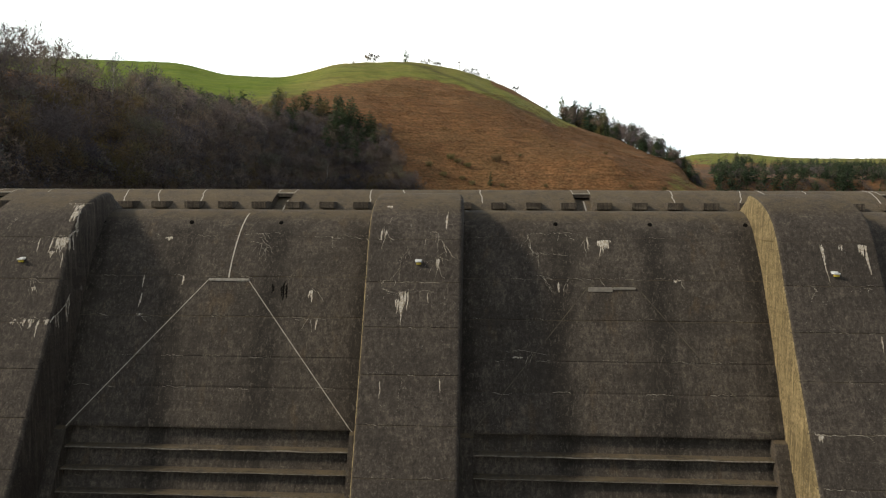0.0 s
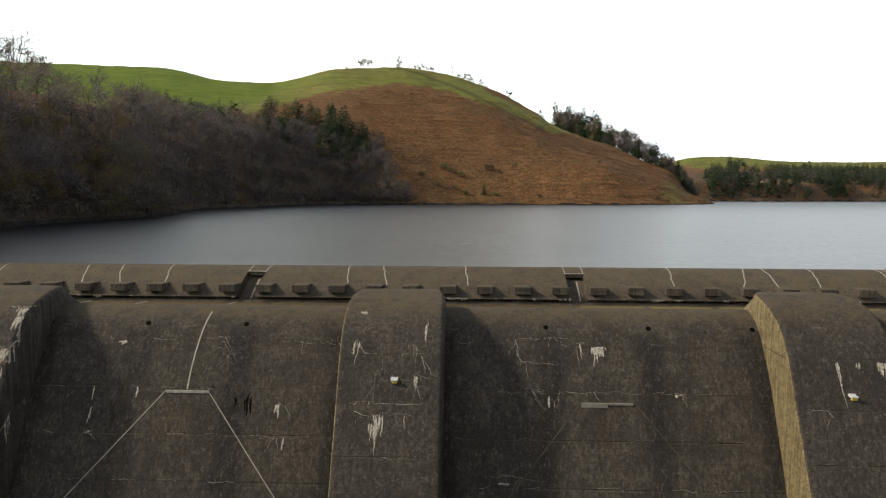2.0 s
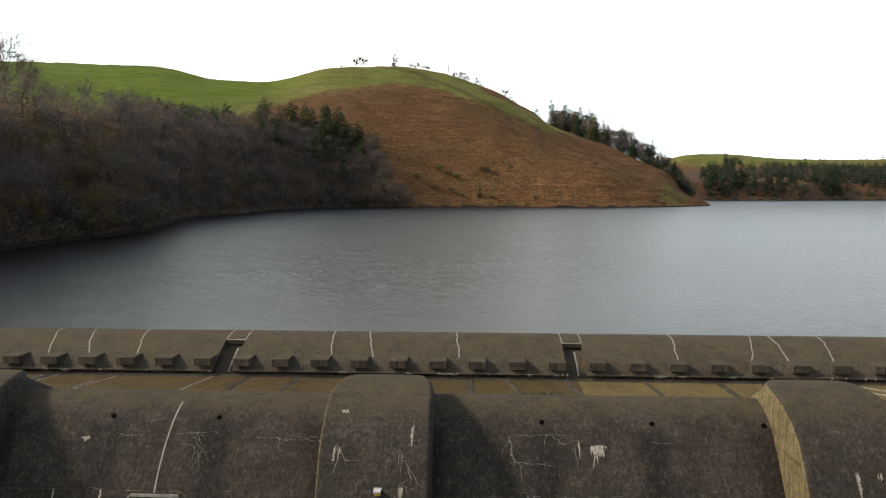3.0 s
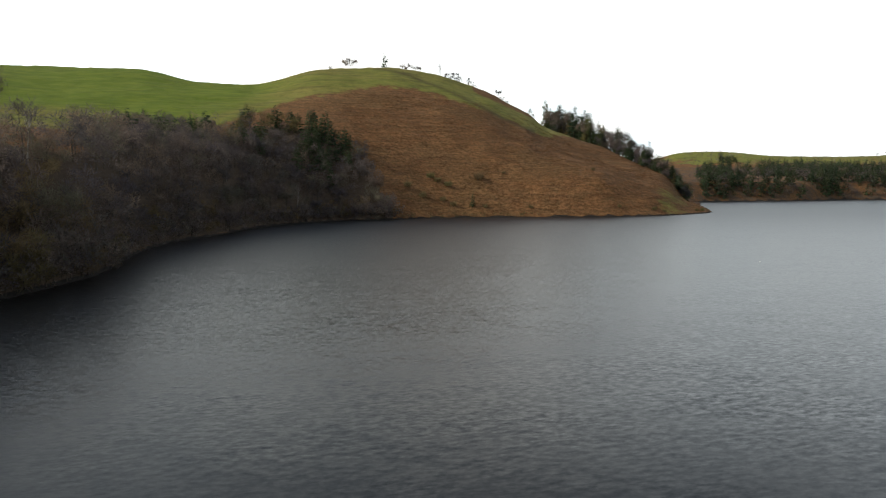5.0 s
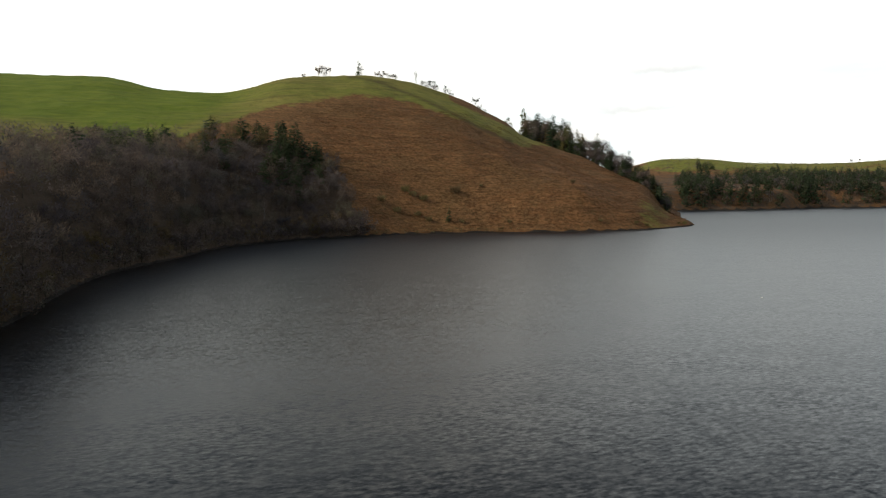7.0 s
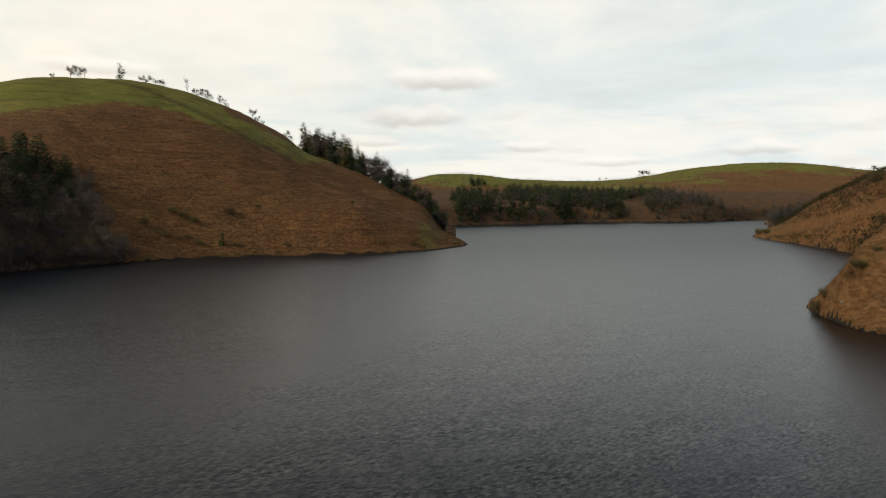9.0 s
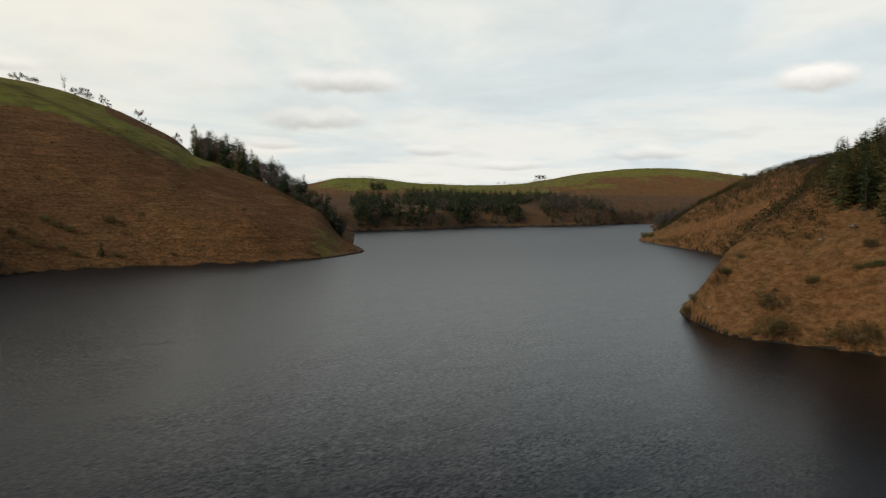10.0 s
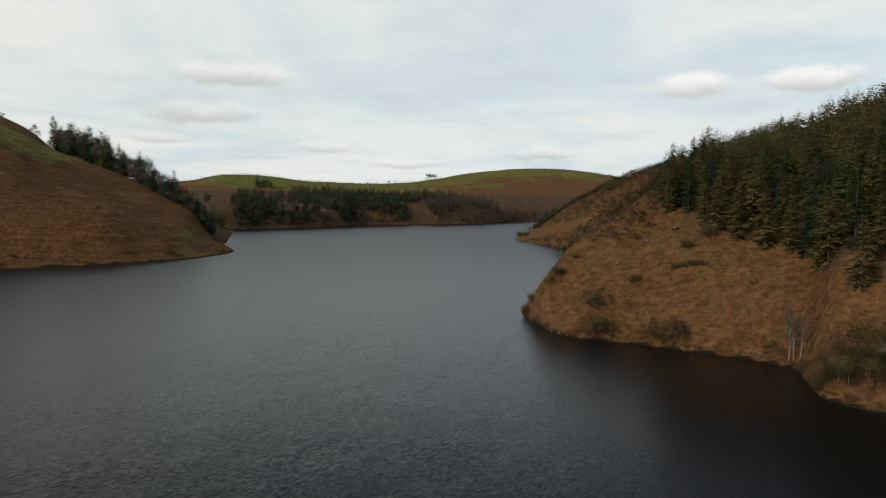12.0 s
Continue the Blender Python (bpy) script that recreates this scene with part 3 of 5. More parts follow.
def land_cover(x, y, z):
    az, r = bearing(x, y)
    line = np.interp(az, [q[0] for q in GRASS_LINE], [q[1] for q in GRASS_LINE])
    far = np.clip((r - 820) / 300, 0, 1)
    grass = np.clip(0.5 + (z - line + far * (fbm(x, y, 260, 4, 88) * 100 + fbm(x, y, 80, 4, 89) * 80)) / (16 + far * 26), 0, 1) * (1 - 0.35 * far)
    rough = np.clip(np.interp(az, [-40, -19, -15, 10, 14, 17, 24, 30, 40, 45], [0.0, 0.05, 0.75, 0.95, 0.8, 0.5, 0.65, 0.8, 0.7, 0.75]) - np.clip((z - 140) / 14, 0, 0.35), 0, 1)
    rough = np.where((az > 10) & (r < 700), 0.97, rough)
    tip = 0.47 * np.exp(-((az - 16.6) / 1.9) ** 2) * np.clip((24 - z) / 8, 0, 1) * (r < 700)
    grass = np.maximum(grass, tip)
    # an old track slants down the crest; the ground above it is rougher
    path_z = np.interp(az, [q[0] for q in TRACK], [q[1] for q in TRACK])
    track = np.exp(-((z - path_z) / 2.2) ** 2) * (az > -7.5) * (az < 5.6) * (r > 480) * (r < 900)
    rough = np.where((az > -7.5) & (az < 9) & (z > path_z) & (r < 1000), np.minimum(1, rough + 0.35), rough)
    grass = np.where((az > 0.5) & (az < 9) & (r < 1000), grass * (1 - 0.75 * np.clip((z - path_z - 14) / 12, 0, 1)), grass)
    rough = np.maximum(rough, 0.85 * np.clip((-25.5 - az) / 3, 0, 1) * np.clip((72 - z) / 12, 0, 1))
    rough = np.maximum(rough, np.clip(1 - np.abs(z - line - 6) / 9, 0, 1) * (r < 800) * 0.8)
    wood = np.maximum(wooded(x, y, z, az, r), 0.51 * (r > 840) * np.clip((75 - z) / 20, 0, 1))
    shore = np.clip(1.25 - z / np.where(az > 40, 0.35, 0.9), 0, 1)
    return {"grass": grass, "rough": rough, "wood": wood, "shore": shore, "track": track, "terraces": np.clip(1.25 - 1.2 * np.clip((az - 20) / 12, 0, 1), 0.05, 1.25)}


def wooded(x, y, z, az, r):
    """1 inside the woods."""
    top = np.interp(az, [-100, -45, -33, -26, -18, -13, -10, -7.5, -6.5], [32, 24, 29, 38, 51, 56, 40, 14, -1])
    west = (z > 0.35) & (z < top + fbm(x, y, 30, 2, 3) * 16) & (az < -6.5) & (r < 640)
    lo = np.interp(az, [54, 56, 60, 64, 68, 80], [33, 29, 23, 20, 16, 12])
    hi = np.interp(az, [54, 57, 60, 70], [36, 55, 64, 76])
    east = (az > 54.6 + np.clip(z - 33, 0, 40) * 0.07) & (z > lo) & (z < hi) & (r < 620) & (r > 150)
    return np.where(west, 1.0, np.where(east, 0.45, 0.0))


build_ground()
water = mesh_of("water", [(-1500, 1.05, -0.03), (4600, 1.05, -0.03), (4600, 4600, -0.03), (-1500, 4600, -0.03)], [(0, 1, 2, 3)], WATER)
tagged(new("water", water), "dark rippled lake water reflecting pale sky", "water", kind="structure")


# ---- the dam ----
PITCH, FIRST, HALF = 20.1, 0.25, 2.38
PIERS = range(-3, 8)
# section of the bays and of the buttress heads, from the top outwards and down: y, z
BAY = [(-7.1, -2.10), (-7.5, -1.66), (-8.0, -1.26), (-8.7, -1.12), (-9.5, -1.24), (-10.1, -1.52), (-10.6, -1.92), (-11.1, -2.55), (-11.55, -3.2), (-12.0, -3.9), (-12.55, -4.9), (-14.1, -8.2), (-15.72, -11.8)]
PIER_LINE = [(-6.9, -1.45), (-7.2, -0.85), (-7.8, -0.40), (-8.8, -0.18), (-9.9, -0.18), (-11.0, -0.38), (-11.9, -0.72), (-12.6, -1.12), (-13.2, -1.65), (-13.7, -2.35), (-14.1, -3.1), (-14.5, -3.95), (-15.2, -5.4), (-18.0, -10.9), (-38.0, -50.0)]
LIFTS = [-2.5, -4.55, -6.6, -8.65, -10.7, -12.75, -14.8, -16.85, -21, -26, -32, -40, -50]


def along(line, z, after=3):
    """y of the steep part of a section at height z."""
    pts = line[after:]
    return float(np.interp(-z, [-q[1] for q in pts], [q[0] for q in pts]))


def piece(line, top, low, after=3):
    """The part of a section between two heights; top None: from its start."""
    out = [] if top is None else [(along(line, top, after), top)]
    out += [q for i, q in enumerate(line) if (top is None or (i >= after and q[1] < top - 0.02)) and (i < after or q[1] > low + 0.02)]
    return out + [(along(line, low, after), low)]


def dense(pts, step=0.35):
    out = []
    for (a, b), (c, d) in zip(pts, pts[1:]):
        k = max(1, int(math.hypot(c - a, d - b) / step))
        out += [(a + (c - a) * i / k, b + (d - b) * i / k) for i in range(k)]
    return out + [pts[-1]]


def rounded(pts, rounds=2):
    """Cuts the corners of an open line, so that it bends smoothly."""
    for _ in range(rounds):
        out = [pts[0]]
        for (a, b), (c, d) in zip(pts, pts[1:]):
            out += [(a * 0.75 + c * 0.25, b * 0.75 + d * 0.25), (a * 0.25 + c * 0.75, b * 0.25 + d * 0.75)]
        pts = out + [pts[-1]]
    return pts


BAY = rounded(BAY[:-1], 2) + [BAY[-1]]
PIER_LINE = rounded(PIER_LINE, 2)


def top_index(line):
    return max(range(len(line)), key=lambda i: line[i][1])


BAY_TOP, PIER_TOP = top_index(BAY), top_index(PIER_LINE)
dam = tagged(new("dam"), "weathered grey-brown concrete buttress dam with an overflow weir", "dam", kind="structure")


def lift_body(pts, x0, x1, thick, chamfer=0.035):
    """One pour of concrete: its face follows pts, its ends are drawn in a little at the joints."""
    face = [list(q) for q in pts]
    (ya, za), (yb, zb) = face[0], face[1]
    face = [[ya + chamfer, za], [ya * 0.93 + yb * 0.07, za * 0.93 + zb * 0.07]] + face[1:]
    (ya, za), (yb, zb) = face[-1], face[-2]
    face = face[:-1] + [[ya * 0.93 + yb * 0.07, za * 0.93 + zb * 0.07], [ya + chamfer, za]]
    back = [(face[-1][0] + thick, face[-1][1]), (max(face[0][0], face[-1][0]) + thick, face[0][1])]
    return prism([tuple(q) for q in face] + back, x0, x1)


def bay_mesh_set():
    """The lifts of one bay, between x = 0 and the next buttress, as meshes."""
    x0, x1 = HALF - 0.25, PITCH - HALF + 0.25
    out = []
    joints = [-2.55, -4.62, -6.6, -8.5, -9.95]
    tops, lows = [None] + joints, joints + [-11.75]
    for top, low in zip(tops, lows):
        pts = piece(BAY, top, low, BAY_TOP)
        out.append(mesh_of("face_lift", *lift_body(pts, x0, x1, 2.5), FACE))
    # ledges: pours set one behind the other like steps, in a shallow recess
    for k in range(7):
        z = -11.70 - 0.945 * k
        y = -15.60 - 0.475 * k
        step = [(y + 0.12, z + 0.02), (y, z - 0.02), (y, z - 0.09), (y + 0.36, z - 0.14), (y - 0.02, z - 0.925), (y + 2.5, z - 0.925), (y + 2.5, z + 0.02)]
        out.append(mesh_of("face_step", *prism(step, x0 + 0.55, x1 - 0.55), FACE))
        lip, rng = [], random.Random(k)
        for x in np.linspace(x0 + 0.6, x1 - 0.6, 24):
            lip.append((x, y - 0.004, z - 0.05 + rng.uniform(-0.012, 0.012)))
        out.append(ribbon(lip, 0.030 if k != 1 else 0.07, 0.006, WORN, "worn_lip"))
    out.append(mesh_of("face_lift", *prism([(-19.2, -18.4), (-34.5, -50), (-30, -50), (-16, -18.4)], x0, x1), FACE))
    return out


def side_strip():
    """The raised margin of the stepped recess, beside a buttress."""
    poly = [(-15.62, -11.78), (-15.95, -11.88), (-19.4, -18.6), (-16.5, -18.6), (-13.4, -11.78)]
    return mesh_of("margin", *prism(poly, 0, 0.78), FACE)


def pier_section(pts, tongue):
    """A buttress head: cross-sections along pts with rounded arrises; the upper end narrows to a rounded tongue."""
    verts, faces, n = [], [], len(pts)
    arc = [math.radians(q) for q in (0, 22, 45, 68, 90)]
    ring = 14
    for i, (y, z) in enumerate(pts):
        a, b = (pts[max(i - 1, 0)], pts[min(i + 1, n - 1)]) if tongue else (pts[1], pts[-2])
        ty, tz = b[0] - a[0], b[1] - a[1]
        l = math.hypot(ty, tz) or 1
        ny, nz = tz / l, -ty / l   # outward
        w, r = HALF, 0.18
        if tongue:
            u = min(1.0, max(0.03, (pts[0][0] - y) / 4.2))
            w = HALF * math.sqrt(max(0.02, 1 - (1 - u) ** 2.1))
            r = min(0.18 + 0.22 * (1 - i / (n - 1)) ** 1.3, w * 0.8)
        left = [(-w + r - r * math.cos(q), r - r * math.sin(q)) for q in arc]
        cross = [(-w, None)] + left + [(-w * 0.15, -0.012), (w * 0.15, -0.012)] + [(-x, d) for x, d in left[::-1]] + [(w, None)]
        for x, d in cross:
            if d is None:   # the foot of the flank
                verts.append((x, y + 3.2, LIFTS[0] - 0.02 if tongue else z))
            elif tongue:
                verts.append((x, y - ny * d, z - nz * d))
            else:
                verts.append((x, y + d, z))
    for i in range(n - 1):
        for k in range(ring - 1):
            a = i * ring + k
            faces.append((a, a + 1, a + ring + 1, a + ring))
    faces += [tuple(range(ring - 1, -1, -1)), tuple(range((n - 1) * ring, n * ring))]
    return verts, faces


def pier_mesh_set():
    out = []
    tops = [None] + LIFTS[:-1]
    for top, low in zip(tops, LIFTS):
        pts = piece(PIER_LINE, top, low, PIER_TOP)
        if top is not None:
            pts = dense(pts, 0.7)
            (ya, za), (yb, zb) = pts[0], pts[-1]
            pts = [(ya + 0.03, za - 0.002), (ya - 0.012, za - 0.03)] + pts[1:-1] + [(yb + 0.012, zb + 0.03), (yb + 0.03, zb + 0.002)]
        v, f = pier_section(pts, top is None)
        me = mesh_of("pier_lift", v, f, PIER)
        me.materials.append(SUNLIT_LICHEN)   # yellow growth on the flank towards the left bank, paled to stand for sunlight
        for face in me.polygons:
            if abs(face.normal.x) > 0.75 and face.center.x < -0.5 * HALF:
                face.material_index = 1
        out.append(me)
    return out


# weir: rounded crest, sloping back face, undercut toe
WEIR_LINE = rounded([(1.4, -2.0), (1.35, -0.35), (1.05, -0.02), (0.55, 0.09), (-0.2, 0.05), (-1.1, -0.18), (-2.2, -0.62), (-3.1, -1.14), (-3.55, -1.46)], 2) + [(-3.48, -1.50), (-3.05, -1.52), (-3.0, -2.1)]
SLOT_LINE = [(1.38, -2.0), (1.30, -0.45), (-0.75, -0.52), (-1.2, -0.72), (-2.2, -1.20), (-3.0, -1.66), (-3.05, -1.76), (-3.0, -2.1)]


def weir_y(z):
    pts = [q for q in WEIR_LINE if q[0] < 0.1]
    return float(np.interp(-z, [-q[1] for q in pts], [q[0] for q in pts]))


def weir_z(y):
    pts = sorted(q for q in WEIR_LINE if -3.56 < q[0] < 1.3 and q[1] > -1.5)
    return float(np.interp(y, [q[0] for q in pts], [q[1] for q in pts]))


def bay_z_to_y(z):
    return along(BAY, z, BAY_TOP)


def pier_z_to_y(z):
    return along(PIER_LINE, z, PIER_TOP)


def ribbon(path, width, proud, mat, name):
    """A flat bead along a path of (x, y, z), lying on a face that looks out to -y and up."""
    v, f = [], []
    for i, (x, y, z) in enumerate(path):
        a, b = Vector(path[max(0, i - 1)]), Vector(path[min(len(path) - 1, i + 1)])
        run = (b - a).normalized()
        side = run.cross(Vector((0, -0.85, 0.5))).normalized() * width * 0.5
        out = Vector((0, -0.85, 0.5)) * proud
        p = Vector((x, y, z))
        for q in (p - side - out, p - side * 0.9 + out, p + side * 0.9 + out, p + side - out):
            v.append(tuple(q))
    for i in range(len(path) - 1):
        for k in range(4):
            f.append((i * 4 + k, i * 4 + (k + 1) % 4, i * 4 + 4 + (k + 1) % 4, i * 4 + 4 + k))
    f += [(0, 1, 2, 3), (len(v) - 1, len(v) - 2, len(v) - 3, len(v) - 4)]
    return mesh_of(name, v, f, mat)


def streak(x, z, w, l, surface, seed, name="lime_streak", mat=None):
    """Lime that has run down a face from a joint: a ragged drop with short fingers beside it."""
    rng = random.Random(seed)
    v, f = [], []
    fingers = 1 if w < 0.18 else 2 + int(w / 0.055)
    for q in range(fingers):
        aside = 0.0 if fingers == 1 else (q + rng.uniform(0.2, 0.8)) / fingers - 0.5
        fx = x + aside * w
        fl = l if fingers == 1 else l * rng.uniform(0.3, 1.0) * (1.1 - 1.2 * abs(aside))
        fw = w if fingers == 1 else rng.uniform(0.06, 0.13)
        top = z - (0 if fingers == 1 else rng.uniform(0.0, 0.06))
        n = max(6, int(fl / 0.05))
        cx, base, ragged = fx, len(v), 1.0
        belly = rng.uniform(0.25, 0.5)
        for i in range(n + 1):
            u = i / n
            cx += rng.uniform(-0.022, 0.022)
            ragged = 0.55 * ragged + 0.45 * rng.uniform(0.35, 1.65)
            swell = (u / belly) ** 0.8 if u < belly else (1 - (u - belly) / (1 - belly)) ** 0.75
            half = fw * 0.5 * (0.16 + 0.84 * swell) * ragged + 0.006
            shift = fw * 0.2 * rng.uniform(-1, 1)
            zz = top - fl * u + rng.uniform(-0.012, 0.012)
            y = surface(zz)
            v += [(cx - half + shift, y + 0.01, zz), (cx - half * 0.5, y - 0.010 - 0.0008 * q, zz), (cx + half * 0.5, y - 0.010 - 0.0008 * q, zz), (cx + half + shift, y + 0.01, zz)]
        for i in range(n):
            for k in range(3):
                c = base + i * 4 + k
                f.append((c, c + 1, c + 5, c + 4))
    return mesh_of(name, v, f, mat or LIME)


def flank_crack(x, y, z, dy, dz, seed, drips=3):
    """Lime along a joint on a buttress flank that looks to +x, with drips below it."""
    rng = random.Random(seed)
    v, f = [], []
    runs = [(y, z, dy, dz, 0.05)] + [(y + dy * q, z + dz * q, rng.uniform(-0.05, 0.05), -rng.uniform(0.3, 0.9), 0.06) for q in [rng.random() for _ in range(drips)]]
    for py, pz, ey, ez, w in runs:
        n, base = max(5, int(math.hypot(ey, ez) / 0.1)), len(v)
        across_z = abs(ey) > abs(ez)
        for i in range(n + 1):
            u = i / n
            cy, cz = py + ey * u + rng.uniform(-0.03, 0.03), pz + ez * u + rng.uniform(-0.03, 0.03)
            h = w * rng.uniform(0.3, 1.8) * (1 - 0.6 * u) + 0.008
            a, b = (0, h) if across_z else (h, 0)
            v += [(x - 0.01, cy - a, cz - b), (x + 0.015, cy, cz), (x - 0.01, cy + a, cz + b)]
        for i in range(n):
            for k in range(2):
                c = base + i * 3 + k
                f.append((c, c + 1, c + 4, c + 3))
    return mesh_of("lime_crack", v, f, LIME)


def crack(x, z, dx, dz, surface, seed, width=0.034, mat=None, shoots=1):
    """A crack filled with lime: a crooked thin line with side shoots."""
    rng = random.Random(seed)
    v, f = [], []

    def run(px, pz, ex, ez, w, depth):
        n = max(4, int(math.hypot(ex, ez) / 0.13))
        ox, oz, base = 0.0, 0.0, len(v)
        for i in range(n + 1):
            u = i / n
            ox, oz = ox * 0.8 + rng.uniform(-0.07, 0.07), oz * 0.8 + rng.uniform(-0.05, 0.05)
            cx, cz = px + ex * u + ox, pz + ez * u + oz
            h = w * rng.uniform(0.3, 1.3) * (1 - 0.6 * u) + 0.006
            y = surface(cz)
            v.extend([(cx - h, y + 0.012, cz - h * 0.4), (cx, y - 0.014, cz), (cx + h, y + 0.012, cz + h * 0.4)])
            if i < n:
                for k in range(2):
                    c = base + i * 3 + k
                    f.append((c, c + 1, c + 4, c + 3))
        if depth:
            for _ in range(rng.randint(1, 3)):
                u = rng.uniform(0.2, 0.9)
                run_list.append((px + ex * u, pz + ez * u, rng.uniform(-0.6, 0.6), rng.uniform(-0.7, 0.1), w * 0.7, depth - 1))

    run_list = [(x, z, dx, dz, width, shoots)]
    while run_list:
        run(*run_list.pop())
    return mesh_of("lime_crack", v, f, mat or LIME)


def build_dam():
    bay_set, pier_set, strip = bay_mesh_set(), pier_mesh_set(), side_strip()
    block = mesh_of("baffle_block", *box(0, 0, 0, 0.98, 1.15, 0.44, 0.025), WEIR)
    tube_v, tube_f = [], []
    for i in range(12):
        c, s = math.cos(i * math.pi / 6), math.sin(i * math.pi / 6)
        tube_v += [(0.12 * c, 0.0, 0.12 * s), (0.113 * c, -0.012, 0.113 * s), (0.10 * c, -0.010, 0.10 * s), (0.14 * c, 0.25, 0.14 * s)]
        a, b = i * 4, ((i + 1) % 12) * 4
        tube_f += [(a, a + 1, b + 1, b), (a + 1, a + 2, b + 2, b + 1), (a + 3, a, b, b + 3)]
    tube_f.append(tuple(i * 4 + 2 for i in range(12)))
    pipe = mesh_of("drain_pipe", tube_v, tube_f, DARK)
    last = PIERS[-1]
    for k in PIERS:
        cx = FIRST + PITCH * k
        pier = part("buttress_head", None, dam)
        pier.location = (cx, 0, 0)
        for me in pier_set:
            part("pour", me, pier)
        if k == last:
            continue
        bay = part("bay_face", None, dam)
        bay.location = (cx, 0, 0)
        for me in bay_set:
            part("pour", me, bay)
        for x in (HALF - 0.15, PITCH - HALF - 0.62):
            part("margin", strip, bay).location = (x, 0, 0)
        for q in range(4):
            ob = part("drain_pipe", pipe, bay, "dark drain outlet")
            ob.matrix_basis = pose(2.3 + 5.04 * q, bay_z_to_y(-1.85) - 0.03, -1.85 + 0.02, -40)
        mid = cx + PITCH / 2
        # apron slab behind the bays
        slab = prism([(-2.7, -2.8), (-2.7, -1.80), (-7.3, -1.90), (-7.7, -2.00), (-7.7, -2.8)], mid - PITCH + 0.01, mid - 0.01)
        part("apron_slab", mesh_of("apron_slab", *slab, PALE_APRON if mid > 12 else APRON), dam, "pale yellow concrete apron slab" if mid > 12 else "damp ochre-stained concrete apron slab")
        # weir between two joints, the joint slot and its cap slab
        sec = part("weir", mesh_of("weir", *prism(WEIR_LINE, mid - PITCH + 0.58, mid - 0.58), WEIR), dam)
        slot = part("joint_slot", mesh_of("joint_slot", *prism(SLOT_LINE, mid - 0.58, mid + 0.58), WEIR), dam)
        cap = [q for q in WEIR_LINE if q[0] > -1.02 and q[1] > -0.4] + [(-1.05, weir_z(-1.05)), (-1.05, -0.44), (1.28, -0.44)]
        part("cap_slab", mesh_of("cap_slab", *prism([(y - 0.004, z + 0.004) for y, z in cap], mid - 0.56, mid + 0.56), WEIR), slot)
        line = [(mid + 0.15, y, SLOT_Z(y)) for y in np.linspace(-1.1, -2.98, 9)]
        part("joint_bead", ribbon(line, 0.10, 0.02, SEAL, "joint_bead"), slot, "pale sealant bead")
        for x in (mid - 0.57, mid + 0.57):
            part("joint_bead", ribbon([(x, y, weir_z(y) + 0.004) for y in np.linspace(0.9, -1.05, 8)], 0.055, 0.012, SEAL, "joint_bead"), slot)
        part("joint_bead", ribbon([(mid + x, -1.06, weir_z(-1.06) + 0.004) for x in (-0.57, 0, 0.57)], 0.05, 0.012, SEAL, "joint_bead"), slot)
        for q in range(9):
            ob = part("baffle_block", block, sec, "concrete baffle block")
            ob.location = (mid - PITCH + 1.12 + 2.2325 * q, -3.02, -0.96)
    # pale cracks sealed across the weir
    rng = random.Random(4)
    for x, lean in ((-21.4, 0.9), (-19.2, 1.1), (-15.8, 0.6), (-4.1, 0.35), (-1.9, 0.6), (3.45, 0.25), (16.4, -0.3), (21.2, -0.9), (22.3, 0.1), (25.3, -0.5), (-27.0, 0.6), (29.5, -0.4)):
        ys = np.linspace(0.9, -2.5, 12)
        path = [(x + lean * (i / 11) ** 1.5 + rng.uniform(-0.05, 0.05), y, weir_z(y) + 0.005) for i, y in enumerate(ys)]
        part("crack_seal", ribbon(path, 0.07, 0.012, SEAL, "crack_seal"), dam, "pale sealed crack")
    # dark repairs on the apron
    apron_z = lambda y: -1.80 - (-2.7 - y) * 0.0217 + 0.006
    for x0, x1, w in ((14.0, 14.4, 0.42), (18.0, 18.25, 0.55), (20.4, 20.9, 0.36), (23.0, 22.5, 0.42), (27.6, 28.2, 0.36), (4.1, 4.3, 0.60), (6.2, 7.1, 0.42), (9.5, 10.2, 0.55), (1.8, 0.8, 0.42), (-5.3, -5.8, 0.46), (-8.1, -8.8, 0.40), (-19.7, -20.3, 0.50), (-24.0, -24.6, 0.4)):
        path = [(x0 + (x1 - x0) * u + rng.uniform(-0.02, 0.02), -3.3 - 4.0 * u, apron_z(-3.3 - 4.0 * u)) for u in np.linspace(0, 1, 9)]
        part("crack_repair", ribbon(path, w, 0.006, TAR_AND_SHADE, "crack_repair"), dam, "dark crack repair")
    for x0, x1, y, w in ((10.6, 20.4, -6.5, 0.24), (7.1, 9.3, -6.0, 0.22), (-8.8, -4.6, -6.8, 0.25), (-4.5, -1.5, -6.6, 0.2)):
        path = [(x, y + rng.uniform(-0.08, 0.08), apron_z(y)) for x in np.linspace(x0, x1, 12)]
        part("crack_repair", ribbon(path, w, 0.009, TAR_AND_SHADE, "crack_repair"), dam)
    # dark strip under the toe: damp, plus the undercut's shade painted on the apron
    damp = [(x, -3.50 + rng.uniform(-0.04, 0.04), apron_z(-3.5) + 0.004) for x in np.linspace(-58, 84, 150)]
    part("damp_shade_strip", ribbon(damp, 0.36, 0.004, TAR_AND_SHADE, "damp_shade_strip"), dam, "dark strip of damp and painted undercut shade along the weir's toe")
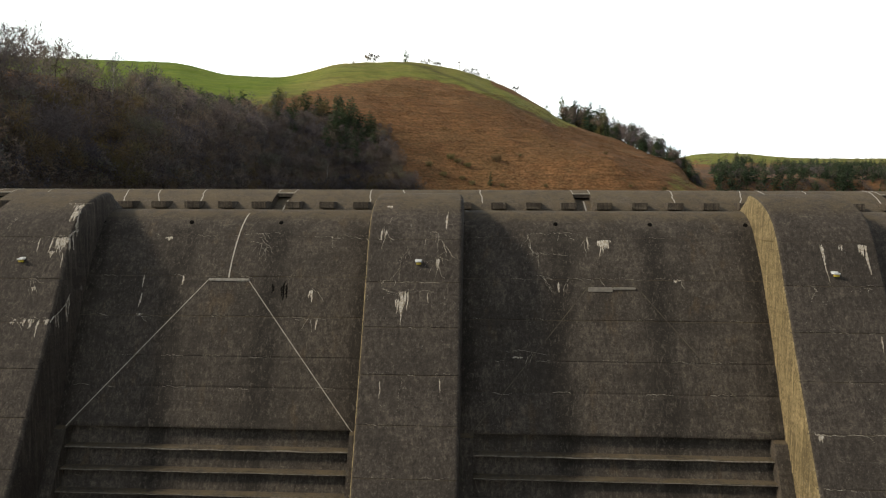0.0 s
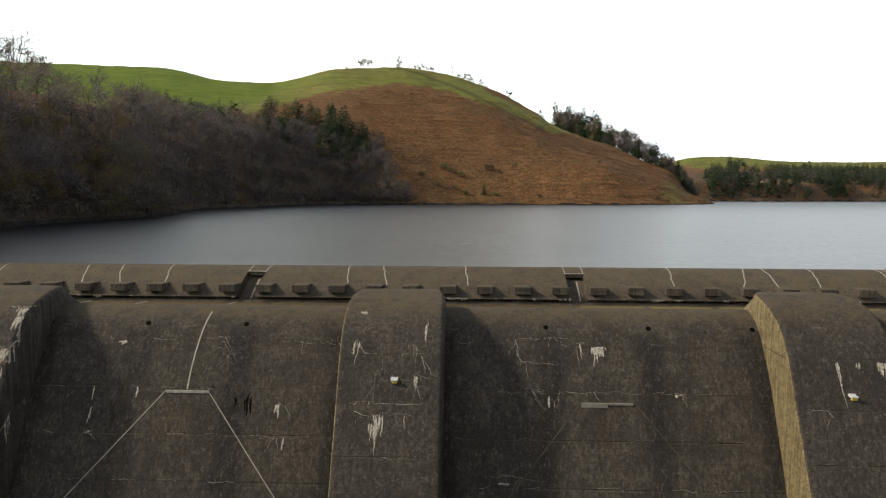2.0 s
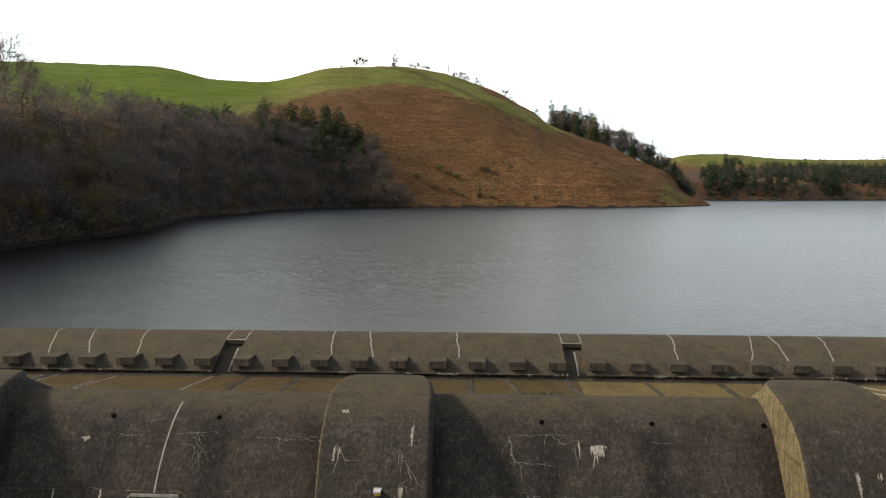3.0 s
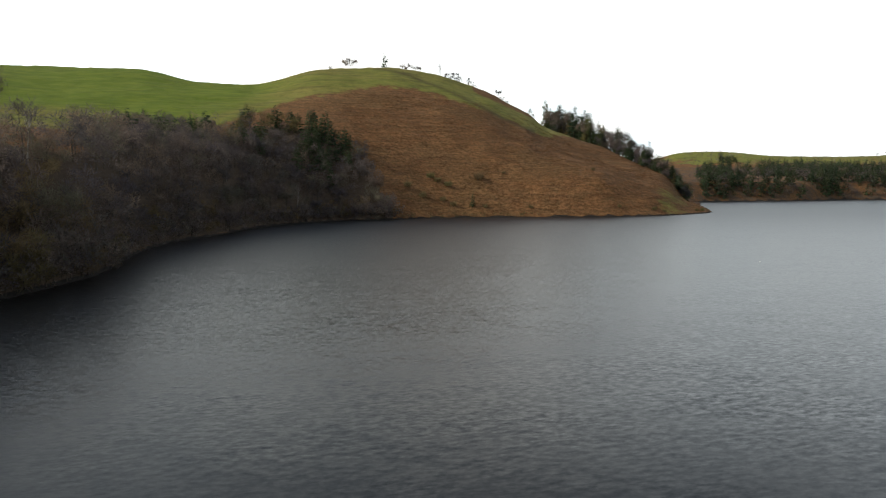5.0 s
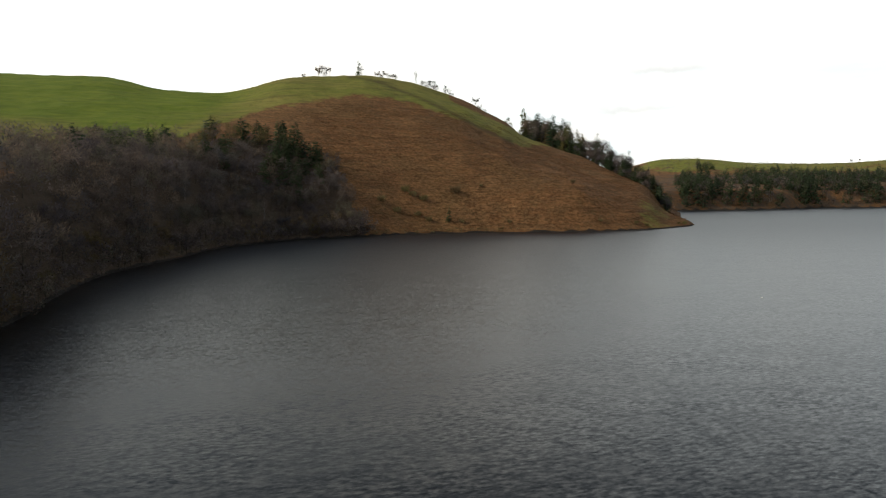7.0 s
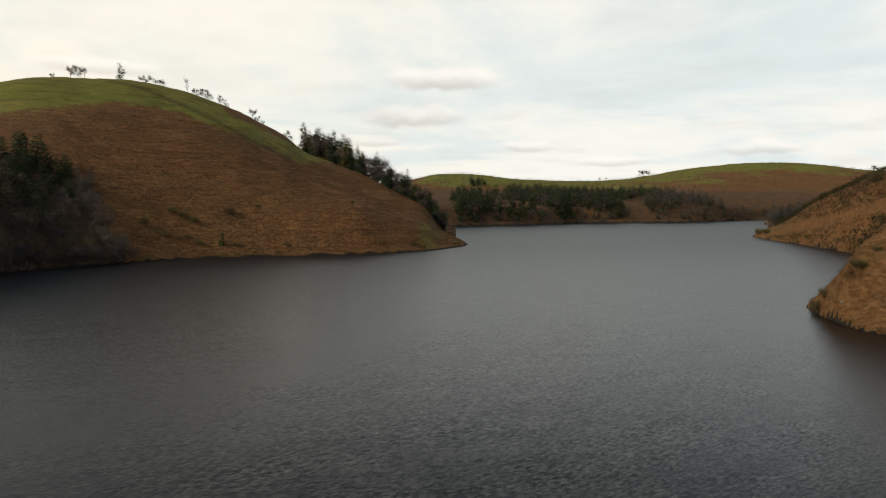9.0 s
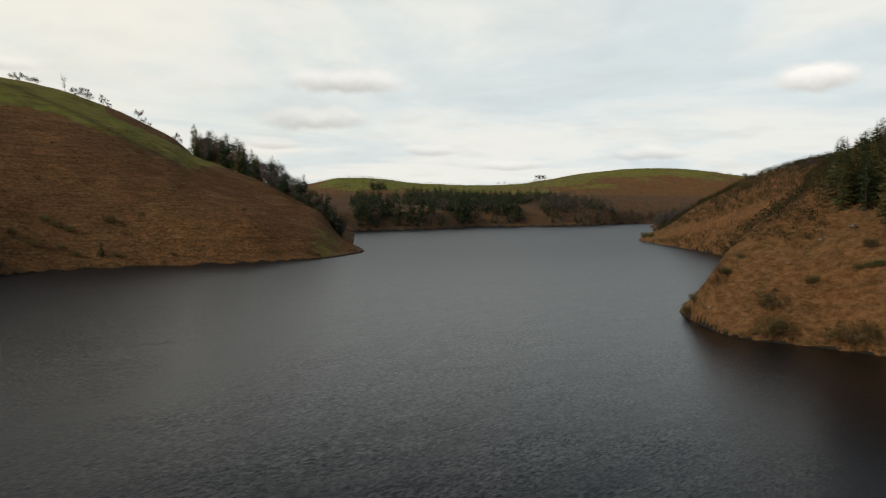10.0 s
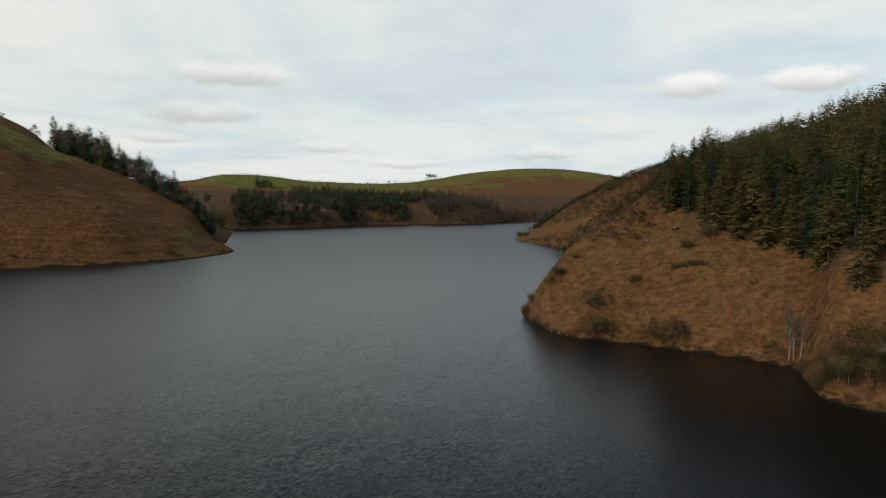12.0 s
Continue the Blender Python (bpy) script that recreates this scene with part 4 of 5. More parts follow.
    # thin pale lines where old seals have broken open
    for x0, x1, y0, y1 in ((-19.4, -20.6, -3.5, -6.6), (-20.2, -21.4, -3.6, -6.4), (-15.8, -17.4, -3.6, -6.9), (-16.6, -17.9, -4.6, -6.9), (-10.4, -11.5, -3.4, -7.2), (2.0, 1.5, -4.2, -6.4), (1.6, 1.45, -6.6, -7.3), (24.6, 26.4, -4.2, -5.6), (25.6, 27.8, -4.0, -5.2)):
        path = [(x0 + (x1 - x0) * u + rng.uniform(-0.07, 0.07), y0 + (y1 - y0) * u, apron_z(y0 + (y1 - y0) * u) + 0.006) for u in np.linspace(0, 1, 10)]
        part("crack_seal", ribbon(path, 0.075, 0.010, FAINT, "crack_seal"), dam, "broken pale crack seal")
    # sealed joints on the bay faces: a cap and two slanting legs
    for k in range(-2, 2):
        cx = FIRST + PITCH * k + PITCH / 2
        fresh = k == -1
        mat = SEAL if fresh else TAR_AND_SHADE
        bay = [o for o in dam.children if o.name.startswith("bay_face") and abs(o.location.x - (cx - PITCH / 2)) < 0.1][0]
        for (xa, za), (xb, zb) in (((-1.0, -4.74), (-7.5, -12.15)), ((1.1, -4.80), (7.35, -12.05))):
            pts = [(xa + (xb - xa) * u + PITCH / 2, bay_z_to_y(za + (zb - za) * u) - 0.004, za + (zb - za) * u) for u in np.linspace(0, 1, 16)]
            part("joint_bead", ribbon(pts, 0.044 if fresh else 0.05, 0.012, mat, "joint_bead"), bay, "sealed joint")
        if fresh:
            caps = [(0.07, 2.15, 0.15, SEAL)]
        else:
            caps = [(-0.60, 1.25, 0.26, GREYCAP), (0.62, 1.15, 0.13, GREYCAP)]
        for off, long, high, cap_mat in caps:
            low = -4.72 if fresh else -4.98
            v, f = box(PITCH / 2 + off, bay_z_to_y(low - high / 2) - 0.03, low - high / 2, long, 0.10, high, 0.03)
            part("joint_cap", mesh_of("joint_cap", v, f, cap_mat), bay, "mortar cap over a joint")
        if fresh:
            zs = np.linspace(-1.35, -4.7, 18)
            pts = [(PITCH / 2 + 0.02 + 0.30 * (1 - i / 17) ** 2, bay_z_to_y(z) - 0.004, z) for i, z in enumerate(zs)]
            part("joint_bead", ribbon(pts, 0.075, 0.015, SEAL, "joint_bead"), bay, "pale sealed joint")


SLOT_Z = lambda y: float(np.interp(y, [q[0] for q in SLOT_LINE[::-1]][1:-1], [q[1] for q in SLOT_LINE[::-1]][1:-1])) + 0.006
build_dam()


def lime_on_faces():
    """White lime runs on the buttress heads and the bays: x, z, width, length."""
    piers = [(-0.2, -4.95, 0.50, 1.6), (-0.36, -5.3, 0.34, 0.75), (1.43, -3.42, 0.20, 0.65), (1.85, -1.3, 0.14, 0.7), (-1.4, -2.0, 0.13, 0.55), (-1.25, -2.05, 0.09, 0.45), (-1.2, -0.85, 0.3, 0.16), (1.1, -2.1, 0.10, 0.4), (0.6, -0.9, 0.12, 0.1), (1.0, -0.95, 0.12, 0.1),
             (0.0, -8.8, 0.11, 1.15), (1.66, -8.75, 0.07, 0.6), (-1.1, -8.9, 0.07, 0.7), (1.0, -5.0, 0.07, 0.5), (0.62, -3.9, 0.08, 0.35),
             (19.98, -2.6, 0.26, 1.9), (20.95, -2.6, 0.20, 0.5), (22.0, -2.6, 0.40, 0.8), (22.1, -3.0, 0.16, 1.0), (18.5, -10.7, 0.22, 0.45), (22.0, -6.7, 0.08, 0.7),
             (-17.85, -0.85, 0.50, 0.35), (-17.75, -1.15, 0.35, 0.75), (-17.95, -2.5, 0.52, 0.95), (-17.65, -2.5, 0.22, 0.6), (-18.45, -2.55, 0.12, 0.75), (-19.1, -2.55, 0.10, 0.7), (-19.3, -3.5, 0.10, 0.75), (-17.7, -3.3, 0.10, 0.75), (-18.3, -3.2, 0.22, 0.3), (-18.1, -2.75, 0.12, 0.25),
             (-17.7, -6.42, 0.25, 0.35), (-18.1, -6.45, 0.12, 0.8), (-18.5, -6.42, 0.28, 0.4), (-18.9, -6.42, 0.20, 0.3), (-19.4, -6.42, 0.30, 0.35), (-20.2, -6.42, 0.2, 0.4), (-18.8, -4.9, 0.2, 0.3)]
    bays = [(9.95, -2.62, 0.42, 0.95), (10.2, -2.62, 0.40, 0.55), (9.2, -2.5, 0.10, 0.6), (7.6, -4.75, 0.12, 0.5), (13.6, -4.6, 0.30, 0.14), (5.4, -8.3, 0.5, 0.08),
            (-5.3, -5.25, 0.22, 0.65), (-4.85, -6.7, 0.12, 0.5), (-12.24, -4.6, 0.14, 0.5), (-14.4, -4.6, 0.10, 0.6), (-14.3, -5.5, 0.10, 0.7), (-14.26, -6.5, 0.3, 0.1),
            (-13.5, -2.6, 0.4, 0.2), (12.3, -13.9, 0.5, 0.06), (14.0, -13.9, 0.4, 0.06)]
    for i, (x, z, w, l) in enumerate(piers):
        part("lime_streak", streak(x, z, w, l, pier_z_to_y, i), dam, "white lime run")
    for i, (x, z, w, l) in enumerate(bays):
        part("lime_streak", streak(x, z, w, l, bay_z_to_y, 100 + i), dam, "white lime run")
    cracks = [(-0.1, -2.6, 0.0, -0.6), (-0.1, -3.15, -0.35, -0.25), (-0.45, -3.4, 0.05, -1.15), (-0.1, -3.2, 0.75, -0.5), (0.65, -3.7, 0.75, 0.3), (1.35, -3.4, 0.45, 0.35), (1.65, -2.6, 0.2, -0.5), (1.36, -3.4, 0.07, -0.5),
              (1.1, -2.1, 0.4, -0.25), (1.1, -2.1, -0.3, -0.4), (-0.4, -4.55, 1.9, -0.05), (-1.5, -4.5, 1.1, 0.0), (-1.35, -1.9, 0.1, -0.6), (1.85, -1.2, 0.0, -0.8), (-0.05, -8.7, -0.05, -1.1),
              (-0.9, -0.75, 0.4, -0.9), (0.9, -0.8, -0.4, -1.0), (0.2, -0.5, -0.5, -0.5), (-0.2, -0.4, 0.9, -0.3), (-1.2, -4.9, 0.9, -0.3), (0.3, -4.9, 1.0, -0.1),
              (-19.5, -0.95, 2.3, 0.1), (-19.9, -1.4, 1.0, 0.5), (-20.3, -2.7, 1.4, -0.1), (-18.8, -2.5, 1.4, 0.05), (-18.5, -3.0, 1.2, -0.05), (-20.6, -1.2, -0.4, -0.9), (-19.2, -4.6, 0.9, -0.1), (-18.9, -0.4, 0.3, -0.6),
              (19.3, -4.6, 0.3, -0.2), (18.3, -10.7, 2.5, -0.1), (21.2, -4.7, 0.8, -0.05), (-21.9, -6.4, 4.2, 0.05)]
    for i, (x, z, dx, dz) in enumerate(cracks):
        part("lime_crack", crack(x, z, dx, dz, pier_z_to_y, 300 + i), dam, "crooked white lime crack")
    face_cracks = [(6.1, -2.35, 2.6, 0.0), (6.05, -2.4, 0.05, -0.7), (9.4, -2.4, -0.6, -0.6), (6.0, -3.4, 2.0, -0.05), (8.4, -4.55, 2.6, -0.05), (6.5, -4.5, 0.9, 0.0), (8.1, -4.6, -0.2, -0.7), (5.2, -8.0, 1.6, -0.1),
                   (-5.6, -2.55, 3.2, 0.02), (-8.6, -2.6, 0.7, -0.3), (-8.9, -2.9, 1.0, -0.1), (-8.4, -3.2, 0.9, 0.1), (-8.7, -2.4, 1.3, 0.0), (-5.3, -5.2, 0.4, -0.2), (-6.0, -6.7, 1.6, 0.05), (-14.6, -6.6, 0.5, 0.0), (13.0, -4.6, 1.0, 0.0), (-3.3, -2.6, 0.9, 0.02)]
    for i, (x, z, dx, dz) in enumerate(face_cracks):
        part("lime_crack", crack(x, z, dx, dz, bay_z_to_y, 400 + i, 0.018, FAINT), dam, "crooked white lime crack")
    for i, (y, z, dy, dz) in enumerate([(-15.9, -6.55, 1.5, 0.7), (-14.6, -5.9, 0.5, 0.5), (-14.3, -2.6, 0.9, 0.4), (-13.4, -2.0, 0.5, 0.9)]):
        part("lime_crack", flank_crack(FIRST - PITCH + HALF, y, z, dy, dz, 600 + i), dam, "white lime run")
    for i, (x, z, w, l) in enumerate([(-6.72, -4.85, 0.17, 0.95), (-6.60, -4.95, 0.17, 0.75), (-7.40, -5.0, 0.17, 0.45), (-6.85, -5.1, 0.14, 0.5)]):
        part("damp_patch", streak(x, z, w, l, bay_z_to_y, 700 + i, "damp_patch", DARK), dam, "black damp patch")
    rng = random.Random(11)
    for q in (-1, 0, 1):   # pale lime along the pour joints
        for z in LIFTS[:6]:
            x = FIRST + PITCH * q - HALF + rng.uniform(0.1, 0.8)
            while x < FIRST + PITCH * q + HALF - 0.6:
                long = rng.uniform(0.3, 1.5)
                if rng.random() < 0.7:
                    part("lime_crack", crack(x, z + 0.02, min(long, FIRST + PITCH * q + HALF - 0.2 - x), 0.0, pier_z_to_y, rng.randint(0, 9999), 0.015, FAINT if rng.random() < 0.6 else LIME, 0), dam)
                x += long + rng.uniform(0.2, 0.9)
        for z in (-2.55, -4.62, -6.6, -8.5, -9.95):
            x = FIRST + PITCH * q + HALF + rng.uniform(0.2, 3.0)
            while q < 1 and x < FIRST + PITCH * (q + 1) - HALF - 1.5:
                long = rng.uniform(0.4, 1.3)
                part("lime_crack", crack(x, z + 0.02, long, 0.0, bay_z_to_y, rng.randint(0, 9999), 0.013, FAINT, 0), dam)
                x += long + rng.uniform(0.5, 4.5)
    rng = random.Random(9)
    for i in range(26):   # lime dripping from the weir's toe
        x = rng.uniform(-26, 32)
        part("lime_streak", streak(x, -1.40, rng.uniform(0.1, 0.7), rng.uniform(0.10, 0.22), lambda z: -3.53 + max(0, -1.5 - z) * 0.9, 500 + i), dam)


lime_on_faces()


def survey_mark(x, z):
    root = tagged(new("survey_marker"), "small white and yellow survey marker bolted on concrete", "marker", "survey markers on the buttresses")
    root.location = (x, pier_z_to_y(z), z)
    part("bracket", mesh_of("bracket", *box(0, -0.10, 0.0, 0.30, 0.34, 0.07, 0.01), PAINT), root)
    part("plate", mesh_of("plate", *box(0.0, 0.02, -0.04, 0.34, 0.05, 0.26, 0.01), PAINT), root)
    part("target", mesh_of("target", *box(0.02, -0.16, -0.10, 0.24, 0.12, 0.11, 0.01), YELLOW), root, "yellow target")


for sx, sz in ((0.48, -3.55), (20.45, -3.95), (-19.75, -3.6)):
    survey_mark(sx, sz)


# ---- trees ----
def tube(p, q, r0, r1, sides):
    p, q = np.asarray(p, float), np.asarray(q, float)
    d = (q - p) / (np.linalg.norm(q - p) + 1e-9)
    a = np.cross(d, (0.31, 0.95, 0.05))
    a /= np.linalg.norm(a) + 1e-9
    b = np.cross(d, a)
    ang = np.arange(sides) * 2 * math.pi / sides
    ring = np.outer(np.cos(ang), a) + np.outer(np.sin(ang), b)
    i = np.arange(sides)
    j = (i + 1) % sides
    return np.concatenate([p + ring * r0, q + ring * r1]), np.concatenate([np.stack([i, j, sides + j], 1), np.stack([i, sides + j, sides + i], 1)])


class Shape:
    """Collects triangles."""

    def __init__(self):
        self.v, self.f, self.n = [], [], 0

    def add(self, v, f):
        self.v.append(v)
        self.f.append(np.asarray(f) + self.n)
        self.n += len(v)

    def sliver(self, p, d, length, width, rng):
        side = np.cross(d, rng.normal(size=3))
        side *= width / (np.linalg.norm(side) + 1e-9)
        self.add(np.array([p - side, p + side, p + d * length]), [(0, 1, 2)])

    def arrays(self):
        return np.concatenate(self.v), np.concatenate(self.f)


def outward(made, soft):
    """Turns each sliver so that it faces as its rounded mass does, and keeps those normals."""
    v, f = made
    a, b, c = (v[f[:, k]] for k in range(3))
    wrong = (np.cross(b - a, c - a) * soft[f[:, 0]]).sum(1) < 0
    f[wrong] = f[wrong][:, [0, 2, 1]]
    PUFF[id(v)] = soft
    KEPT.append(v)
    return v, f


def unit(v):
    return v / (np.linalg.norm(v) + 1e-9)


def bare_tree(seed, h=12.0, limbs=8, subs=5, twigs=9, width=0.045, spread=1.25):
    """A broad-leaved tree without leaves: trunk with limbs; crown of branches and many fine twigs."""
    rng = np.random.default_rng(seed)
    wood, crown = Shape(), Shape()
    lean = rng.normal(size=2) * 0.04
    top = np.array([lean[0] * h, lean[1] * h, h * 0.62])
    fork = top * 0.45
    wood.add(*tube((0, 0, -0.6), fork, h * 0.018, h * 0.012, 6))
    wood.add(*tube(fork, top, h * 0.012, h * 0.004, 5))
    for k in range(limbs):
        u = rng.uniform(0.3, 1.0)
        base = top * u
        ang = k * 2.4 + rng.uniform(-0.4, 0.4)
        out = spread * rng.uniform(0.5, 1.0) * (1.15 - 0.55 * u)
        d = unit(np.array([math.cos(ang) * out, math.sin(ang) * out, rng.uniform(0.6, 1.1)]))
        l = h * rng.uniform(0.26, 0.40) * (1.25 - 0.4 * u)
        mid, end = base + d * l * 0.5, base + d * l + np.array([0, 0, l * 0.12])
        wood.add(*tube(base, mid, h * 0.007, h * 0.004, 4))
        wood.add(*tube(mid, end, h * 0.004, h * 0.0015, 3))
        for s in range(subs):
            q = base + (end - base) * rng.uniform(0.3, 1.0)
            sd = unit(d * 0.7 + rng.normal(size=3) * 0.6 + np.array([0, 0, 0.35]))
            sl = l * rng.uniform(0.35, 0.6)
            crown.add(*tube(q, q + sd * sl, h * 0.0022, h * 0.0008, 3))
            for t in range(twigs):
                tq = q + sd * sl * rng.uniform(0.15, 1.0)
                td = unit(sd * 0.6 + rng.normal(size=3) * 0.75 + np.array([0, 0, 0.25]))
                crown.sliver(tq, td, h * rng.uniform(0.07, 0.15), width * rng.uniform(0.6, 1.3) * h / 12, rng)
    return wood.arrays(), crown.arrays()


def round_tree(seed, h=11.0, twigs=260, width=0.05, wide=0.36, low=0.62, tall=0.36):
    """A leafless tree whose crown is a heap of rounded clouds of twigs."""
    rng = np.random.default_rng(seed)
    wood, crown = Shape(), Shape()
    heart = np.array([0, 0, h * low])
    wood.add(*tube((0, 0, -0.6), heart * 0.75, h * 0.017, h * 0.010, 5))
    lobes, soft = [], []
    for k in range(8):
        ang = k * 2.4 + rng.uniform(-0.3, 0.3)
        lift = rng.uniform(-0.8, 0.85)
        out = math.sqrt(1 - lift * lift * 0.8) * rng.uniform(0.5, 0.8)
        c = heart + np.array([math.cos(ang) * out * wide * h, math.sin(ang) * out * wide * h, lift * tall * h * 0.72])
        lobes.append((c, h * rng.uniform(0.13, 0.21)))
        wood.add(*tube(heart * rng.uniform(0.45, 0.9), c, h * 0.006, h * 0.0015, 3))
    each = twigs // len(lobes)
    for c, r in lobes:
        for t in range(each):
            d = unit(rng.normal(size=3))
            q = c + d * r * rng.uniform(0.2, 0.95)
            way = unit(d + rng.normal(size=3) * 0.45 + np.array([0, 0, 0.35]))
            crown.sliver(q, way, h * rng.uniform(0.05, 0.11), width * rng.uniform(0.6, 1.3), rng)
            soft.append(np.tile(unit(d * 0.8 + (q - heart) / (h * 0.4) + rng.normal(size=3) * 0.15), (3, 1)))
    made = outward(crown.arrays(), np.concatenate(soft))
    return wood.arrays(), made


def conifer(seed, h=15.0, radius=2.6, whorl=0.55, arms=7, leaves=4, bare=0.12, ragged=0.3, blunt=0.75, spray=0.055):
    """A spruce, larch or pine: straight stem and uneven whorls of boughs, each a spray of needles."""
    rng = np.random.default_rng(seed)
    wood, crown = Shape(), Shape()
    wood.add(*tube((0, 0, -0.6), (0, 0, h * 0.6), h * 0.014, h * 0.007, 6))
    wood.add(*tube((0, 0, h * 0.6), (0, 0, h), h * 0.007, 0.015, 4))
    z, side_phase, soft = h * bare, rng.uniform(0, 6.283), []
    while z < h * 0.985:
        u = z / h
        reach = radius * (1 - u) ** blunt * (1 - 0.35 * math.exp(-((u - bare) / 0.10) ** 2)) * rng.uniform(0.72, 1.12) + 0.12
        for k in range(arms if u < 0.8 else arms - 2):
            ang = rng.uniform(0, 6.283)
            l = reach * rng.uniform(1 - ragged, 1 + ragged * 0.6) * (1 + 0.22 * math.sin(ang + side_phase + u * 5))
            rise = 0.40 * u - 0.22 + rng.uniform(-0.18, 0.18)
            d = np.array([math.cos(ang), math.sin(ang), rise])
            side = np.array([-math.sin(ang), math.cos(ang), 0.0])
            p = np.array([0, 0, z + rng.uniform(-0.5, 0.5) * whorl])
            for s in range(leaves):
                q = p + d * l * rng.uniform(0.1, 0.8)
                e = q + (d + side * rng.uniform(-0.9, 0.9) + np.array([0, 0, rng.uniform(-0.45, 0.3)])) * l * rng.uniform(0.2, 0.42)
                w = (side * rng.uniform(0.6, 1.0) + np.array([0, 0, rng.uniform(-1.0, 1.0)])) * l * spray * rng.uniform(0.6, 1.4)
                crown.add(np.array([q - w, q + w, e]), [(0, 1, 2)])
                out_way = unit(np.array([q[0], q[1], 0.0]) / max(0.3, l) + np.array([0, 0, 0.45]) + rng.normal(size=3) * 0.2)
                soft.append(np.tile(out_way, (3, 1)))
        z += whorl * rng.uniform(0.7, 1.3) * (1 - 0.35 * u)
    made = outward(crown.arrays(), np.concatenate(soft))
    return wood.arrays(), made


def shrub(seed, h=2.0, stems=60, width=0.04):
    rng = np.random.default_rng(seed)
    wood, crown = Shape(), Shape()
    for k in range(5):
        ang = rng.uniform(0, 6.283)
        d = unit(np.array([math.cos(ang) * 0.5, math.sin(ang) * 0.5, 1.0]))
        wood.add(*tube((0, 0, -0.3), d * h * 0.6, 0.035, 0.012, 3))
    for k in range(stems):
        ang, rad = rng.uniform(0, 6.283), math.sqrt(rng.random()) * h * 0.62
        p = np.array([math.cos(ang) * rad * 0.7, math.sin(ang) * rad * 0.7, h * rng.uniform(0.05, 0.55)])
        d = unit(np.array([math.cos(ang) * rad, math.sin(ang) * rad, h * rng.uniform(0.5, 1.2)]) + rng.normal(size=3) * 0.3 * h)
        crown.sliver(p, d, h * rng.uniform(0.3, 0.6), width * h * rng.uniform(0.6, 1.4), rng)
    return wood.arrays(), crown.arrays()


def pair(name, made, bark, leaf):
    (wv, wf), (cv, cf) = made
    crown = tri_mesh(name + "_crown", cv, cf, leaf)
    if id(cv) in PUFF:
        crown.normals_split_custom_set_from_vertices(PUFF[id(cv)])
    return tri_mesh(name + "_trunk", wv, wf, bark), crown


def plant(name, meshes, x, y, z, scale, turn, label, category, group, tilt=0.0):
    root = tagged(new(name), label, category, group)
    root.matrix_basis = pose(x, y, z, 0, tilt, turn) @ Matrix.Scale(scale, 4)
    part("trunk", meshes[0], root)
    part("crown", meshes[1], root)
    return root


def sprinkle(count, az0, az1, accept, spacing, seed, r0=30, r1=2600, near=False):
    """Spots on the land by bearing, at least spacing apart, where accept() says yes."""
    rng = np.random.default_rng(seed)
    az = rng.uniform(az0, az1, count)
    r = np.sqrt(rng.uniform(r0 * r0, r1 * r1, count)) if not near else rng.uniform(r0, r1, count)
    x, y = HX + r * np.sin(np.radians(az)), HY + r * np.cos(np.radians(az))
    z = land(x, y)
    ok = accept(x, y, z, az, r)
    taken, out = set(), []
    for i in np.nonzero(ok)[0]:
        cell = (int(x[i] // spacing), int(y[i] // spacing))
        if cell not in taken:
            taken.add(cell)
            out.append((x[i], y[i], z[i], az[i], r[i]))
    return out


def mass(name, protos, spots, mats, label, category, scale=(0.8, 1.2), seed=1, pick=None):
    """Many plants in one mesh: uncountable woods, scrub and bracken."""
    rng = np.random.default_rng(seed)
    vs, fs, ms, ts, ns, n = [], [], [], [], [], 0
    for s in spots:
        i = pick(s, rng) if pick else rng.integers(len(protos))
        a, k = rng.uniform(0, 6.283), rng.uniform(*scale)
        c, t = math.cos(a) * k, math.sin(a) * k
        turn = np.array([[c, -t, 0], [t, c, 0], [0, 0, k]])
        tint = rng.random()
        for m, (v, f) in enumerate(protos[i][0]):
            ts.append(np.full(len(v), tint))
            vs.append(v @ turn.T + np.array(s[:3]))
            ns.append(PUFF[id(v)] @ turn.T / k if id(v) in PUFF else np.zeros_like(v))
            fs.append(f + n)
            ms.append(np.full(len(f), protos[i][1][m]))
            n += len(v)
    me = tri_mesh(name, np.concatenate(vs), np.concatenate(fs), mats[0])
    me.attributes.new("tint", "FLOAT", "POINT").data.foreach_set("value", np.concatenate(ts).astype(np.float32))
    for m in mats[1:]:
        me.materials.append(m)
    me.polygons.foreach_set("material_index", np.concatenate(ms).astype(np.int32))
    if any(q.any() for q in ns):
        me.normals_split_custom_set_from_vertices(np.concatenate(ns))
    return tagged(new(name, me), label, category, kind="stuff")


def west_wood(x, y, z, az, r):
    return wooded(x, y, z, az, r) > 0.4


OAKS = [pair("oak", round_tree(10 + i, 11.5, 2400, 0.038, 0.40 + 0.02 * i, 0.52, 0.46), BARK, TWIG) for i in range(4)]
ASHES = [pair("ash", bare_tree(15 + i, 13, 11, 7, 12, 0.035, 1.05), BARK, TWIG) for i in range(3)]
BUDS = [pair("willow", round_tree(20 + i, 7.0, 2000, 0.034, 0.52, 0.42, 0.54), BARK, BUD) for i in range(3)]
BIRCHES = [pair("birch", bare_tree(30 + i, 12, 9, 5, 9, 0.022, 0.55), BIRCH, TWIG) for i in range(2)]
SPRUCES = [pair("spruce", conifer(40 + i, 15, 3.5, 0.55, 8, 9, 0.03, 0.5, 0.6 + 0.08 * (i % 3), 0.055), BARK, NEEDLE) for i in range(5)]
LARCHES = [pair("larch", conifer(50 + i, 16, 3.7, 0.52, 9, 12, 0.04, 0.55, 0.58, 0.055), BARK, LARCH) for i in range(3)]
